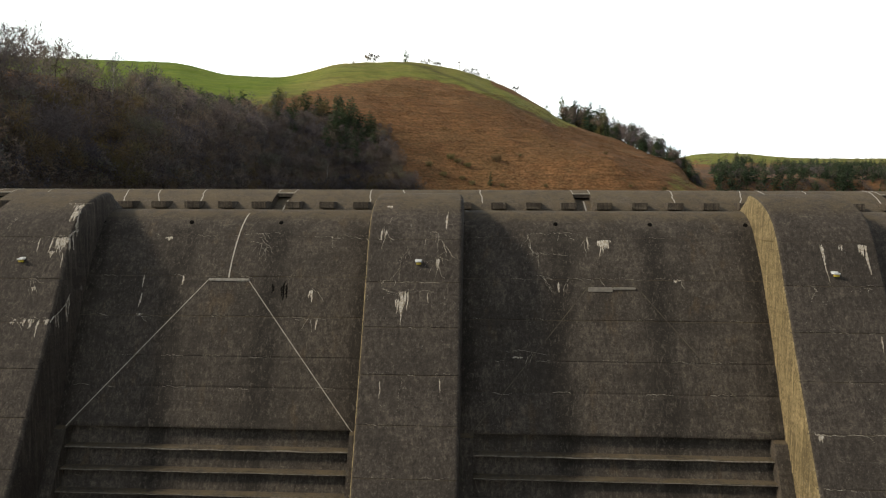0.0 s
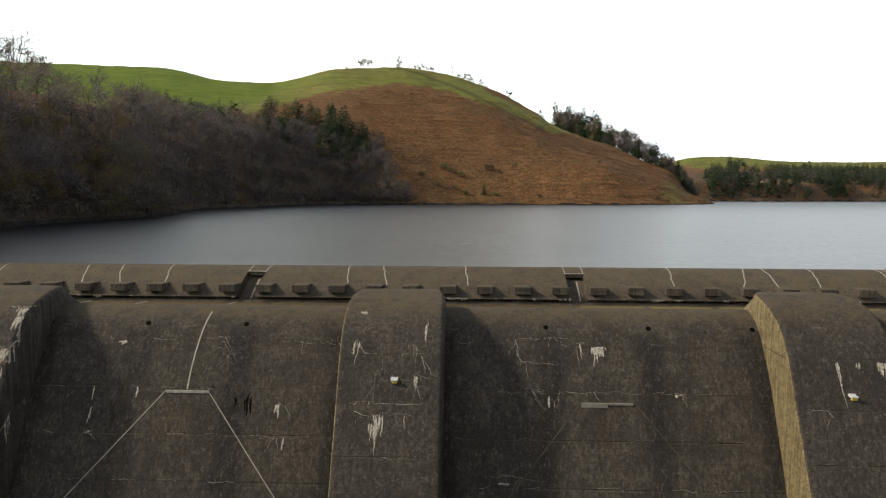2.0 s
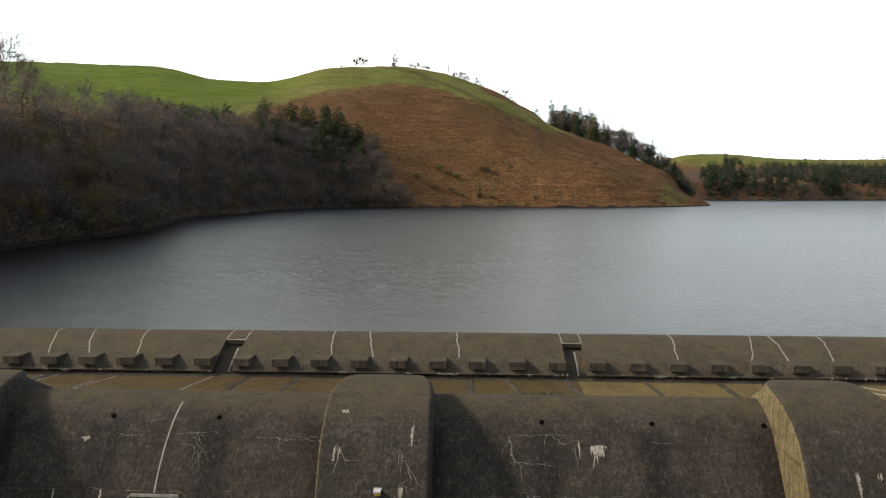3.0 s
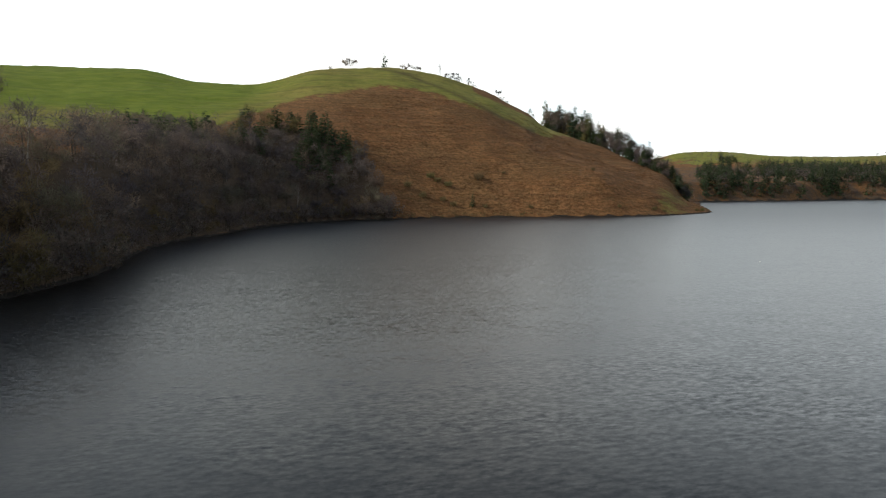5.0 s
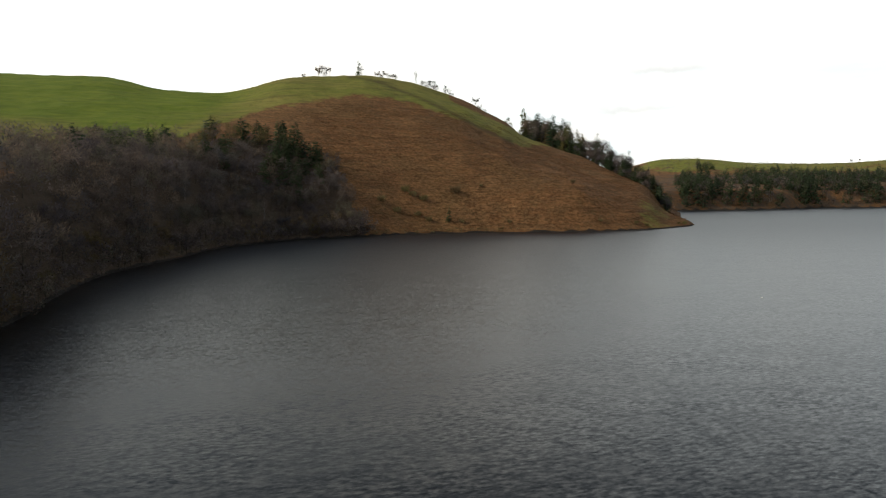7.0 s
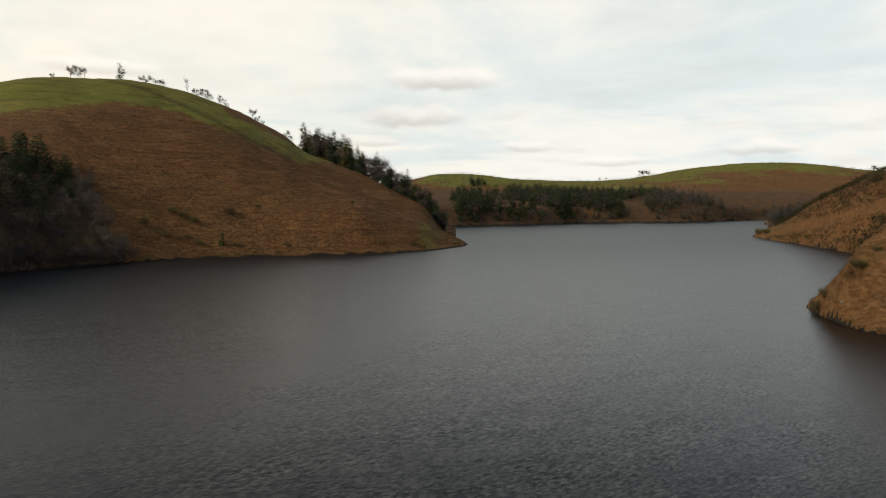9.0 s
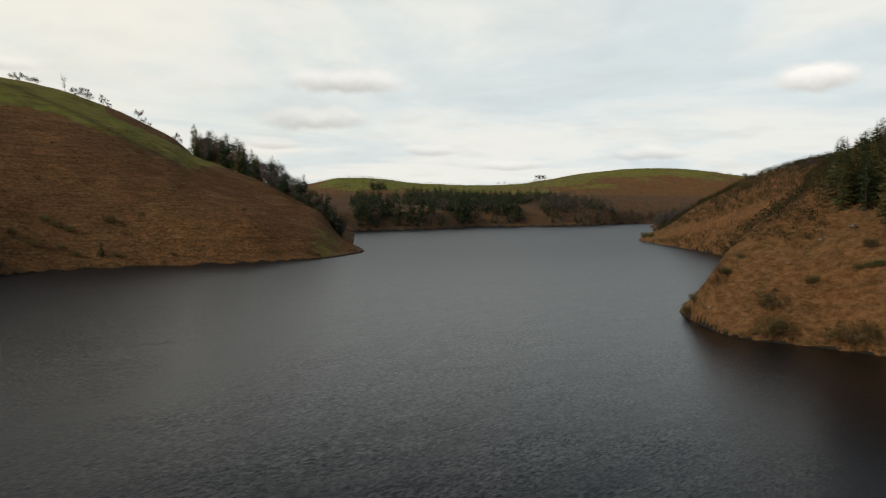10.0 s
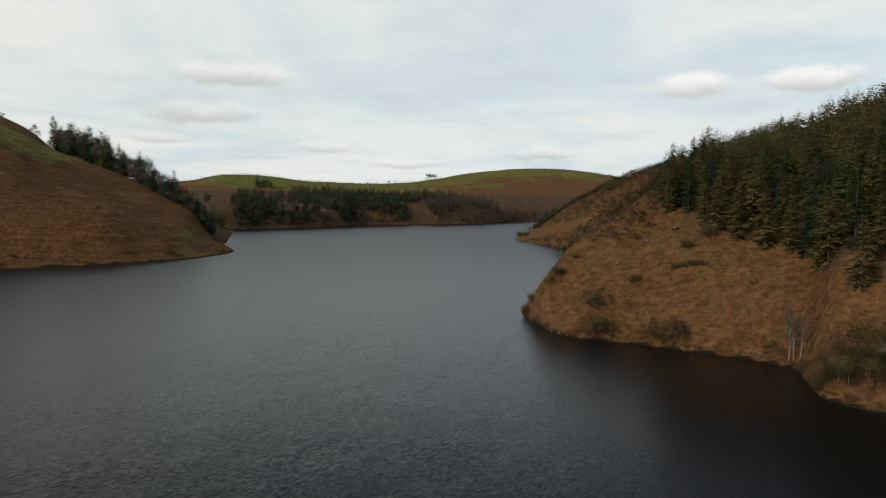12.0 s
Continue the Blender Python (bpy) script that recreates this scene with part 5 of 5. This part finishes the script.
PINES = [pair("pine", conifer(60 + i, 12, 3.7, 0.65, 7, 9, 0.12, 0.6, 0.42, 0.07), BARK, NEEDLE) for i in range(3)]
CRAGS = [pair("thorn", bare_tree(80 + i, 12, 8, 6, 11, 0.10, 1.3), BARK, TWIG) for i in range(3)]
CREST = [pair("thorn", round_tree(85 + i, 10.0, 1000, 0.085, 0.48, 0.48, 0.40), BARK, TWIG) for i in range(3)]
BLACKTHORNS = [pair("blackthorn", bare_tree(95 + i, 5.0, 9, 6, 8, 0.05, 1.2), BIRCH, BLOSSOM) for i in range(2)]
MOUNDS = [pair("mound", round_tree(90 + i, 7.0, 2200, 0.026, 0.62, 0.32, 0.44), BARK, SCRUB) for i in range(3)]
SHRUBS = [pair("shrub", shrub(70 + i, 2.2, 420, 0.010), BARK, SCRUB) for i in range(4)]

MID_SPRUCES = [[[*conifer(160 + i, 13, 3.6, 0.75, 7, 8, 0.03, 0.55, 0.6, 0.085)], (0, 2)] for i in range(3)] + [[[*conifer(165 + i, 11, 3.9, 0.75, 7, 8, 0.10, 0.6, 0.42, 0.085)], (0, 2)] for i in range(2)]
GREEN_BIRCHES = [[[*round_tree(170 + i, 11, 520, 0.075, 0.26, 0.55, 0.46)], (0, 3)] for i in range(3)]
FAR_OAKS = [[[*round_tree(110 + i, 11, 620, 0.080, 0.38 + 0.03 * (i % 3), 0.50, 0.48)], (0, 1)] for i in range(6)]
FAR_SPRUCES = [[[*conifer(120 + i, 13, 3.8, 1.1, 6, 4, 0.03, 0.6, 0.6, 0.16)], (0, 2)] for i in range(3)] + [[[*conifer(125 + i, 11, 4.0, 1.1, 6, 4, 0.10, 0.6, 0.42, 0.16)], (0, 2)] for i in range(2)]
DISTANT_OAKS = [[[*round_tree(140 + i, 10, 150, 0.15, 0.36, 0.54, 0.44)], (0, 1)] for i in range(4)]
DISTANT_SCRUB = [[[*round_tree(150 + i, 3.2, 48, 0.17, 0.60, 0.42, 0.5)], (0, 3)] for i in range(3)]
FAR_SCRUB = [[[*round_tree(130 + i, 3.2, 200, 0.075, 0.62, 0.38, 0.55)], (0, 3)] for i in range(3)]


def conifer_share(az, r, z):
    """How many of the west wood's trees are conifers: a dark clump by the bracken, pines scattered along the upper edge."""
    clump = np.exp(-((az + 11.6) / 2.0) ** 2) * np.clip((z - 14) / 8, 0, 1)
    upper = np.clip((z - 30) / 10, 0, 1) * (az > -32)
    return 0.75 * clump + 0.26 * upper


def woods_west():
    rng = np.random.default_rng(8)
    spots = sprinkle(26000, -62, -6.5, west_wood, 7.6, 1, 60, 640)
    front = [s for s in spots if s[4] < 420 and rng.random() < (0.45 if s[2] < 9 else 0.12)][:215]
    chosen = {id(s) for s in front}
    for s in front:
        x, y, z, az, r = s
        a, k = rng.uniform(0, 360), rng.uniform(0.75, 1.3)
        if rng.random() < conifer_share(az, r, z):
            plant("spruce_tree", SPRUCES[rng.integers(5)], x, y, z, k, a, "dark green spruce in a wooded bank", "conifer", "conifers of the west wood")
        elif (z < 7 and rng.random() < 0.55) or (az < -36 and z < 20 and rng.random() < 0.5):
            plant("willow_tree", BUDS[rng.integers(3)], x, y, z, k * (1.0 if az > -34 else 1.4), a, "olive-brown budding willow above the waterline", "tree", "willows of the west shore")
        elif rng.random() < 0.05:
            plant("birch_tree", BIRCHES[rng.integers(2)], x, y, z, k * 0.8, a, "bare birch with a pale trunk", "tree", "birches of the west wood")
        else:
            plant("oak_tree", OAKS[rng.integers(4)], x, y, z, k, a, "leafless grey-brown oak in a wooded bank", "tree", "bare trees of the west wood")
    rest = [s for s in spots if id(s) not in chosen]

    def pick(s, g):
        if g.random() < conifer_share(s[3], s[4], s[2]):
            return 6 + g.integers(5) if s[3] > -15 else 9 + g.integers(2)
        if -20 < s[3] < -12.5 and s[2] > 40 and g.random() < 0.55:
            return 11 + g.integers(3)
        return g.integers(6)

    mass("west_wood", FAR_OAKS + MID_SPRUCES + GREEN_BIRCHES, rest, [BARK, TWIG, NEEDLE, SCRUB], "dense leafless wood mixed with dark conifers", "woodland", (0.85, 1.4), 3, pick)
    under = sprinkle(16000, -62, -7, lambda x, y, z, az, r: (wooded(x, y, z, az, r) > 0.9) & (z > 0.3), 4.2, 9, 60, 560)
    mass("underwood", DISTANT_SCRUB, under, [BARK, TWIG, NEEDLE, TWIG], "tangled bare undergrowth below leafless trees", "undergrowth", (0.7, 1.5), 10)
    shore = sprinkle(22000, -58, 6, lambda x, y, z, az, r: (z > 0.0) & (z < np.where(az < -6, 4.5, 1.6)), 2.4, 5, 60, 470)
    low = [q for q in shore if q[3] > -6]
    high = [q for q in shore if q[3] <= -6]
    mass("shore_scrub", FAR_SCRUB, low, [BARK, TWIG, NEEDLE, SCRUB], "low olive and brown scrub along the waterline", "scrub", (0.4, 0.9), 6)
    mass("shore_willows", FAR_SCRUB, high, [BARK, TWIG, NEEDLE, TWIG], "rounded grey-brown willow thicket overhanging the waterline", "scrub", (1.0, 2.4), 7)


woods_west()


def on_land(az, r):
    x, y = HX + r * math.sin(radians(az)), HY + r * math.cos(radians(az))
    return x, y, float(land([x], [y])[0])


def skyline():
    """Wind-bent trees on the crest of the west hill, tall bare trees over the wood."""
    rng = np.random.default_rng(12)
    for az, r, h, kind in ((-11.0, 772, 6, 0), (-9.9, 770, 10, 1), (-9.5, 770, 12, 0), (-9.0, 770, 7, 1), (-6.6, 776, 14, 2), (-5.2, 780, 8, 0), (-4.8, 782, 9, 0), (-4.1, 784, 9, 0), (-3.8, 784, 6, 1), (-2.0, 802, 15, 3),
                           (-1.4, 808, 11, 0), (-0.9, 812, 12, 0), (-0.5, 815, 9, 0), (0.4, 830, 9, 1), (0.7, 832, 7, 0), (2.6, 868, 10, 1), (3.0, 873, 8, 0), (3.4, 876, 6, 0), (5.2, 882, 10, 0), (5.5, 884, 8, 0)):
        x, y, z = on_land(az, r - 22)
        a, h = rng.uniform(0, 360), h * 1.15
        if kind == 3:
            plant("snag", BIRCHES[rng.integers(2)], x, y, z, h / 12, a, "dead upright trunk with stub branches on a hill crest", "tree", "trees on the hill crest", 2)
        elif kind == 2:
            plant("pine_tree", PINES[rng.integers(3)], x, y, z, h / 12, a, "thin wind-bent pine on a hill crest", "conifer", "trees on the hill crest", 9)
        elif kind == 1:
            plant("thorn_tree", CRAGS[rng.integers(3)], x, y, z, h / 9, a, "bare wind-bent thorn on a hill crest", "tree", "trees on the hill crest", 8)
        else:
            plant("thorn_tree", CREST[rng.integers(3)], x, y, z, h / 10, a, "rounded bare thorn on a hill crest", "tree", "trees on the hill crest", 6)
    for az, r, h in ((-39.2, 346, 28), (-37.7, 350, 31), (-36.3, 356, 24), (-34.5, 365, 12)):
        x, y, z = on_land(az, r)
        plant("ash_tree", ASHES[rng.integers(3)], x, y, z, h / 12, rng.uniform(0, 360), "tall leafless ash standing over the wood", "tree", "tall trees over the wood")
    for az, r, h in ((-36.8, 160, 13), (-14.6, 345, 11), (-20.5, 300, 11)):
        x, y, z = on_land(az, r)
        plant("birch_tree", BIRCHES[0], x, y, z, h / 12, 40, "bare birch with a pale trunk", "tree", "birches of the west wood")
    # conifers along the back of the headland
    for k in range(165):
        az = 6.5 + 11.3 * rng.random() ** 0.95
        ridge = float(np.interp(az, [q[0] for q in HILL_WEST], [q[4] for q in HILL_WEST]))
        x, y, z = on_land(az, ridge * rng.uniform(1.0, 1.08))
        s = rng.uniform(0.55, 1.55) * (0.85 if az > 15.2 else 1.25 if az > 12.5 else 1.5 if az > 10 else 1.75)
        kind, turn = rng.random(), rng.uniform(0, 360)
        if kind < 0.30:
            plant("spruce_tree", SPRUCES[rng.integers(5)], x, y, z - 0.3, s, turn, "dark conifer along the back of a headland", "conifer", "conifers of the headland")
        elif kind < 0.52:
            plant("pine_tree", PINES[rng.integers(3)], x, y, z - 0.3, s * 1.2, turn, "dark conifer along the back of a headland", "conifer", "conifers of the headland")
        elif kind < 0.72:
            plant("larch_tree", LARCHES[rng.integers(3)], x, y, z - 0.3, s * 0.95, turn, "olive-green larch along the back of a headland", "conifer", "conifers of the headland")
        else:
            plant("oak_tree", OAKS[rng.integers(4)], x, y, z - 0.3, s * 1.1, turn, "leafless brown oak along the back of a headland", "tree", "bare trees of the headland")
    # lone bushes on the bracken slope
    for az, r, s in ((0.9, 426, 2.9), (-1.7, 415, 2.2), (-2.6, 417, 2.0), (-3.2, 420, 2.3), (-2.2, 400, 1.8), (-3.9, 398, 2.0), (-1.3, 396, 1.7), (-5.2, 402, 2.0), (1.4, 397, 1.4), (5.3, 401, 1.3), (3.0, 438, 1.0), (10.4, 460, 1.3), (12.6, 415, 1.2), (15.4, 428, 1.4), (16.2, 430, 1.2), (-26.3, 424, 3.4), (-27.4, 430, 1.6), (19.0, 474, 1.3), (18.6, 470, 1.0)):
        x, y, z = on_land(az, r)
        plant("bush", SHRUBS[rng.integers(4)], x, y, z, s, rng.uniform(0, 360), "olive-brown bush on a bracken slope", "bush", "bushes of the bracken slope")
    x, y, z = on_land(0.35, 397)
    plant("spruce_tree", SPRUCES[0], x, y, z, 0.62, 10, "small dark spruce above the waterline", "conifer", "conifers of the headland")


skyline()


def east_bank():
    rng = np.random.default_rng(21)
    spots = sprinkle(9000, 55, 82, lambda x, y, z, az, r: wooded(x, y, z, az, r) > 0.4, 6.0, 14, 150, 560)
    spots.sort(key=lambda s: s[2])
    front = [s for s in spots if s[4] < 330][:150]
    chosen = {id(s) for s in front}
    for x, y, z, az, r in front:
        a = rng.uniform(0, 360)
        if rng.random() < 0.14 + 0.6 * (az < 57.6) + 0.025 * max(0, az - 65):
            plant("spruce_tree", SPRUCES[rng.integers(5)], x, y, z, rng.uniform(0.9, 1.5) * (0.78 if az < 57.2 else 1.0), a, "dark green spruce on a bracken bank", "conifer", "conifers of the east bank")
        else:
            plant("larch_tree", LARCHES[rng.integers(3)], x, y, z, rng.uniform(0.8, 1.2), a, "olive-brown larch on a bracken bank", "conifer", "conifers of the east bank")
    rest = [s for s in spots if id(s) not in chosen]
    mass("east_wood", FAR_SPRUCES, rest, [BARK, TWIG, LARCH], "steep plantation of green larch and spruce", "woodland", (0.7, 1.05), 22)
    for az, r, s in ((45.7, 213, 0.8), (46.1, 211, 0.7), (47.9, 211, 0.6), (48.3, 213, 0.5), (49.2, 219, 0.5), (51.0, 184, 1.3), (51.6, 184, 1.7), (52.3, 184, 1.3), (55.2, 183, 0.9), (56.4, 182, 1.7), (57.0, 182, 1.6), (57.6, 181, 1.1), (51.5, 195, 1.6), (51.1, 196, 1.2), (53.9, 203, 0.75),
                     (56.7, 204, 0.5), (57.3, 204, 0.55), (57.9, 204, 0.6), (58.5, 204, 0.5), (57.3, 211, 0.8), (58.7, 216, 1.1), (62.1, 197, 0.55), (63.6, 176, 0.9), (64.4, 174, 0.9), (65.9, 166, 0.7), (67.4, 153, 1.4), (68.0, 152, 1.5), (68.8, 153, 1.9), (69.6, 150, 2.1), (70.5, 150, 2.2), (71.5, 152, 2.4), (69.3, 157, 2.0), (70.7, 156, 2.2), (41.9, 674, 1.6), (42.4, 655, 1.3), (49.1, 572, 2.4)):
        x, y, z = on_land(az, r)
        mound = r < 198 or az > 66
        plant("bush", MOUNDS[rng.integers(3)] if mound else SHRUBS[rng.integers(4)], x, y, z, s * 0.62 if mound else s * 1.9, rng.uniform(0, 360), "olive-brown willow bush above the waterline" if mound else "olive-brown bush on a bracken bank", "bush", "bushes of the east bank")
    for az, r, s in ((65.0, 173, 0.95), (65.3, 172, 0.75), (65.7, 171, 0.7), (61.9, 187, 0.25)):
        x, y, z = on_land(az, r)
        plant("birch_tree", BIRCHES[rng.integers(2)], x, y, z, s, rng.uniform(0, 360), "slender pale birch above the waterline", "tree", "birches of the east bank")
    for az, r, s in ((68.0, 154, 0.75), (68.5, 152, 0.9), (69.1, 151, 0.8), (69.5, 154, 1.0), (70.2, 151, 0.9), (70.8, 154, 1.0)):
        x, y, z = on_land(az, r)
        plant("blackthorn", BLACKTHORNS[rng.integers(2)], x, y, z, s, rng.uniform(0, 360), "pale-twigged blackthorn among willow bushes", "bush", "blackthorns of the east bank")
    for az, r, s in ((52.0, 560, 0.6), (52.4, 560, 0.5), (52.9, 556, 0.55), (53.2, 552, 0.5), (49.0, 640, 0.7), (53.6, 540, 0.7)):
        x, y, z = on_land(az, r)
        plant("thorn_tree", CRAGS[rng.integers(3)], x, y, z, s, rng.uniform(0, 360), "small bare thorn on a ridge", "tree", "trees on the east ridge")
    spur = sprinkle(34000, 41, 56, lambda x, y, z, az, r: (z > 0.3) & ((r > 380) | ((r > 225) & (az > 46) & (az < 54.6) & (z > 15))) & (fbm(x, y, 70, 3, 77) > -0.14) & ((r < 380) | (np.abs(z - 6 - (az - 43) * 3.2) > 4)), 3.8, 25, 225, 700)
    fringe = sprinkle(30000, 43.5, 73, lambda x, y, z, az, r: (z > -0.1) & (z < 0.7) & (r < 260) & (az > 45.2), 1.1, 27, 140, 260)
    mass("shore_scrub", FAR_SCRUB, fringe, [BARK, TWIG, NEEDLE, SCRUB], "low brown scrub overhanging the waterline of a bank", "scrub", (0.15, 0.42), 28)
    mass("spur_scrub", DISTANT_SCRUB, spur, [BARK, TWIG, NEEDLE, GORSE], "patches of dark olive scrub on a bracken spur", "scrub", (0.7, 1.9), 26)


east_bank()


def woods_north():
    def accept(x, y, z, az, r):
        belt = np.interp(az, [15.5, 18.2, 19, 25, 30, 33, 40, 44, 47], [2, 8, 44, 46, 44, 32, 30, 20, 3])
        gap = np.interp(az, [18, 31, 36], [-0.06, -0.06, -0.10])
        return (z > 2.5) & (z < belt + fbm(x, y, 130, 4, 51) * 85) & (r > 840) & (fbm(x, y, 55, 3, 52) > gap + 0.04)
    spots = sprinkle(26000, 14.5, 49, accept, 7.8, 31, 860, 1800)
    mass("north_wood", FAR_SPRUCES + DISTANT_OAKS, spots, [BARK, TWIG, NEEDLE], "distant belt of dark conifers and bare trees", "woodland", (0.9, 2.1), 32,
         lambda s, g: g.integers(5) if g.random() < np.interp(s[3], [24, 32, 36], [0.72, 0.55, 0.12]) else 5 + g.integers(4))
    heath = sprinkle(9000, 12, 52, lambda x, y, z, az, r: (z > 1.2) & (r > 840) & (fbm(x, y, 110, 4, 55) > 0.05), 21.0, 36, 860, 2200)
    mass("heath_scrub", DISTANT_SCRUB, heath, [BARK, TWIG, NEEDLE, TWIG], "dull brown scrub over a far hillside", "scrub", (0.8, 2.6), 37)
    rng = np.random.default_rng(33)
    for az, r, s in ((33.3, 2180, 1.9), (33.6, 2185, 2.1), (33.9, 2180, 1.7), (30.2, 1960, 0.9), (30.7, 1970, 0.8)):
        x, y, z = on_land(az, r)
        plant("oak_tree", OAKS[rng.integers(4)], x, y, z, s, rng.uniform(0, 360), "bare tree on a far ridge", "tree", "trees on the far ridge")


woods_north()


# ---- bracken: dead fronds over the slopes ----
def frond_clump(seed, h, n):
    rng = np.random.default_rng(seed)
    c = Shape()
    for k in range(n):
        ang = rng.uniform(0, 6.283)
        d = unit(np.array([math.cos(ang), math.sin(ang), rng.uniform(-0.25, 0.45)]))
        q = np.array([rng.normal() * h * 0.7, rng.normal() * h * 0.7, h * rng.uniform(0.0, 0.25)])
        w = np.array([-math.sin(ang), math.cos(ang), rng.uniform(-0.3, 0.3)]) * h * rng.uniform(0.10, 0.22)
        c.add(np.array([q - w, q + w, q + d * h * rng.uniform(0.7, 1.4)]), [(0, 1, 2)])
    return [[c.arrays()], (0,)]


CLUMPS = [frond_clump(200 + i, 0.62, 10) for i in range(4)]
BIG_CLUMPS = [frond_clump(210 + i, 0.8, 9) for i in range(4)]
near_bank = sprinkle(30000, 43.5, 73, lambda x, y, z, az, r: (z > 0.9) & (r < 330) & (wooded(x, y, z, az, r) < 0.4), 0.9, 41, 140, 330)
mass("bracken", CLUMPS, near_bank, [FERN], "dead rust-brown bracken covering a steep bank", "bracken", (0.4, 0.9), 42)
slope = sprinkle(46000, -17, 19, lambda x, y, z, az, r: (az + fbm(x, y, 40, 3, 66) * 12 > -12) & (z > 1.0) & (z < 92) & (fbm(x, y, 16, 3, 68) > -0.12) & (wooded(x, y, z, az, r) < 0.4), 1.8, 43, 380, 640)
mass("bracken", BIG_CLUMPS, slope, [FERN], "dead rust-brown bracken covering a hillside", "bracken", (0.5, 1.3), 44)


# ---- small things ----
def buoy(x, y):
    root = tagged(new("mooring_buoy"), "small white round buoy floating on the lake", "buoy")
    root.location = (x, y, 0)
    bm = bmesh.new()
    bmesh.ops.create_uvsphere(bm, u_segments=16, v_segments=10, radius=0.17)
    bmesh.ops.scale(bm, vec=(1, 1, 0.85), verts=bm.verts)
    bmesh.ops.translate(bm, vec=(0, 0, 0.05), verts=bm.verts)
    v, f = [tuple(q.co) for q in bm.verts], [tuple(q.index for q in face.verts) for face in bm.faces]
    bm.free()
    part("float", mesh_of("float", v, f, PAINT, True), root)
    tv, tf = tube((0, 0, 0.17), (0, 0, 0.24), 0.03, 0.025, 8)
    part("eye", tri_mesh("eye", tv, tf, DARK), root)


buoy(71.0, 134.1)


def boulder(x, y, z, size, seed):
    rng = np.random.default_rng(seed)
    bm = bmesh.new()
    bmesh.ops.create_icosphere(bm, subdivisions=2, radius=1)
    for q in bm.verts:
        q.co *= 0.8 + 0.4 * noise.noise(q.co * 1.3 + Vector((seed, 0, 0)))
        q.co.x, q.co.y, q.co.z = q.co.x * size * rng.uniform(0.95, 1.05), q.co.y * size * 0.8, q.co.z * size * 0.6
    v, f = [tuple(q.co) for q in bm.verts], [tuple(q.index for q in face.verts) for face in bm.faces]
    bm.free()
    ob = tagged(new("boulder", mesh_of("boulder", v, f, STONE)), "grey boulder lying in dead bracken", "rock", "boulders of the east bank")
    ob.matrix_basis = pose(x, y, z + size * 0.15, 0, 0, seed * 37)


STONE = plain("grey_stone", (0.12, 0.11, 0.095), (0.24, 0.22, 0.19), 2.0, 0.9, 0.2, 0.6)
for i, (az, r, size) in enumerate(((54.3, 221, 0.8), (54.6, 222, 0.6), (56.2, 224, 0.7), (52.4, 214, 0.6), (50.4, 203, 0.5), (61.6, 200, 0.5), (47.2, 201, 0.6))):
    boulder(*on_land(az, r), size, i + 1)


def felled_logs(az, r):
    root = tagged(new("log_pile"), "pile of felled grey logs on a bracken bank", "logs")
    x, y, z = on_land(az, r)
    root.matrix_basis = pose(x, y, z + 0.1, 0, 0, 30)
    rng = np.random.default_rng(5)
    for k in range(9):
        a = rng.uniform(-0.5, 0.5)
        p = np.array([rng.uniform(-1.2, 1.2), rng.uniform(-1.0, 1.0), 0.1 + 0.12 * (k % 4)])
        d = np.array([math.cos(a), math.sin(a), rng.uniform(-0.1, 0.25)]) * rng.uniform(0.9, 1.8)
        v, f = tube(p - d, p + d, 0.13, 0.10, 7)
        part("log", tri_mesh("log", v, f, BIRCH), root)


felled_logs(56.3, 223)


def field_wall():
    """The dry-stone wall along the crest of the pasture."""
    pts = [on_land(az, 848) for az in np.arange(-36, -23.5, 0.25)]
    v, f = [], []
    for x, y, z in pts:
        k = fbm(np.array([x]), np.array([y]), 9, 2, 4)[0]
        v += [(x, y - 0.4, z - 0.6), (x, y - 0.3, z + 1.3 + k), (x, y + 0.3, z + 1.3 + k), (x, y + 0.4, z - 0.6)]
    for i in range(len(pts) - 1):
        for q in range(3):
            a = i * 4 + q
            f.append((a, a + 1, a + 5, a + 4))
    tagged(new("wall_field", mesh_of("wall_field", v, f, STONE)), "low grey dry-stone wall along a pasture crest", "wall", kind="structure")


field_wall()
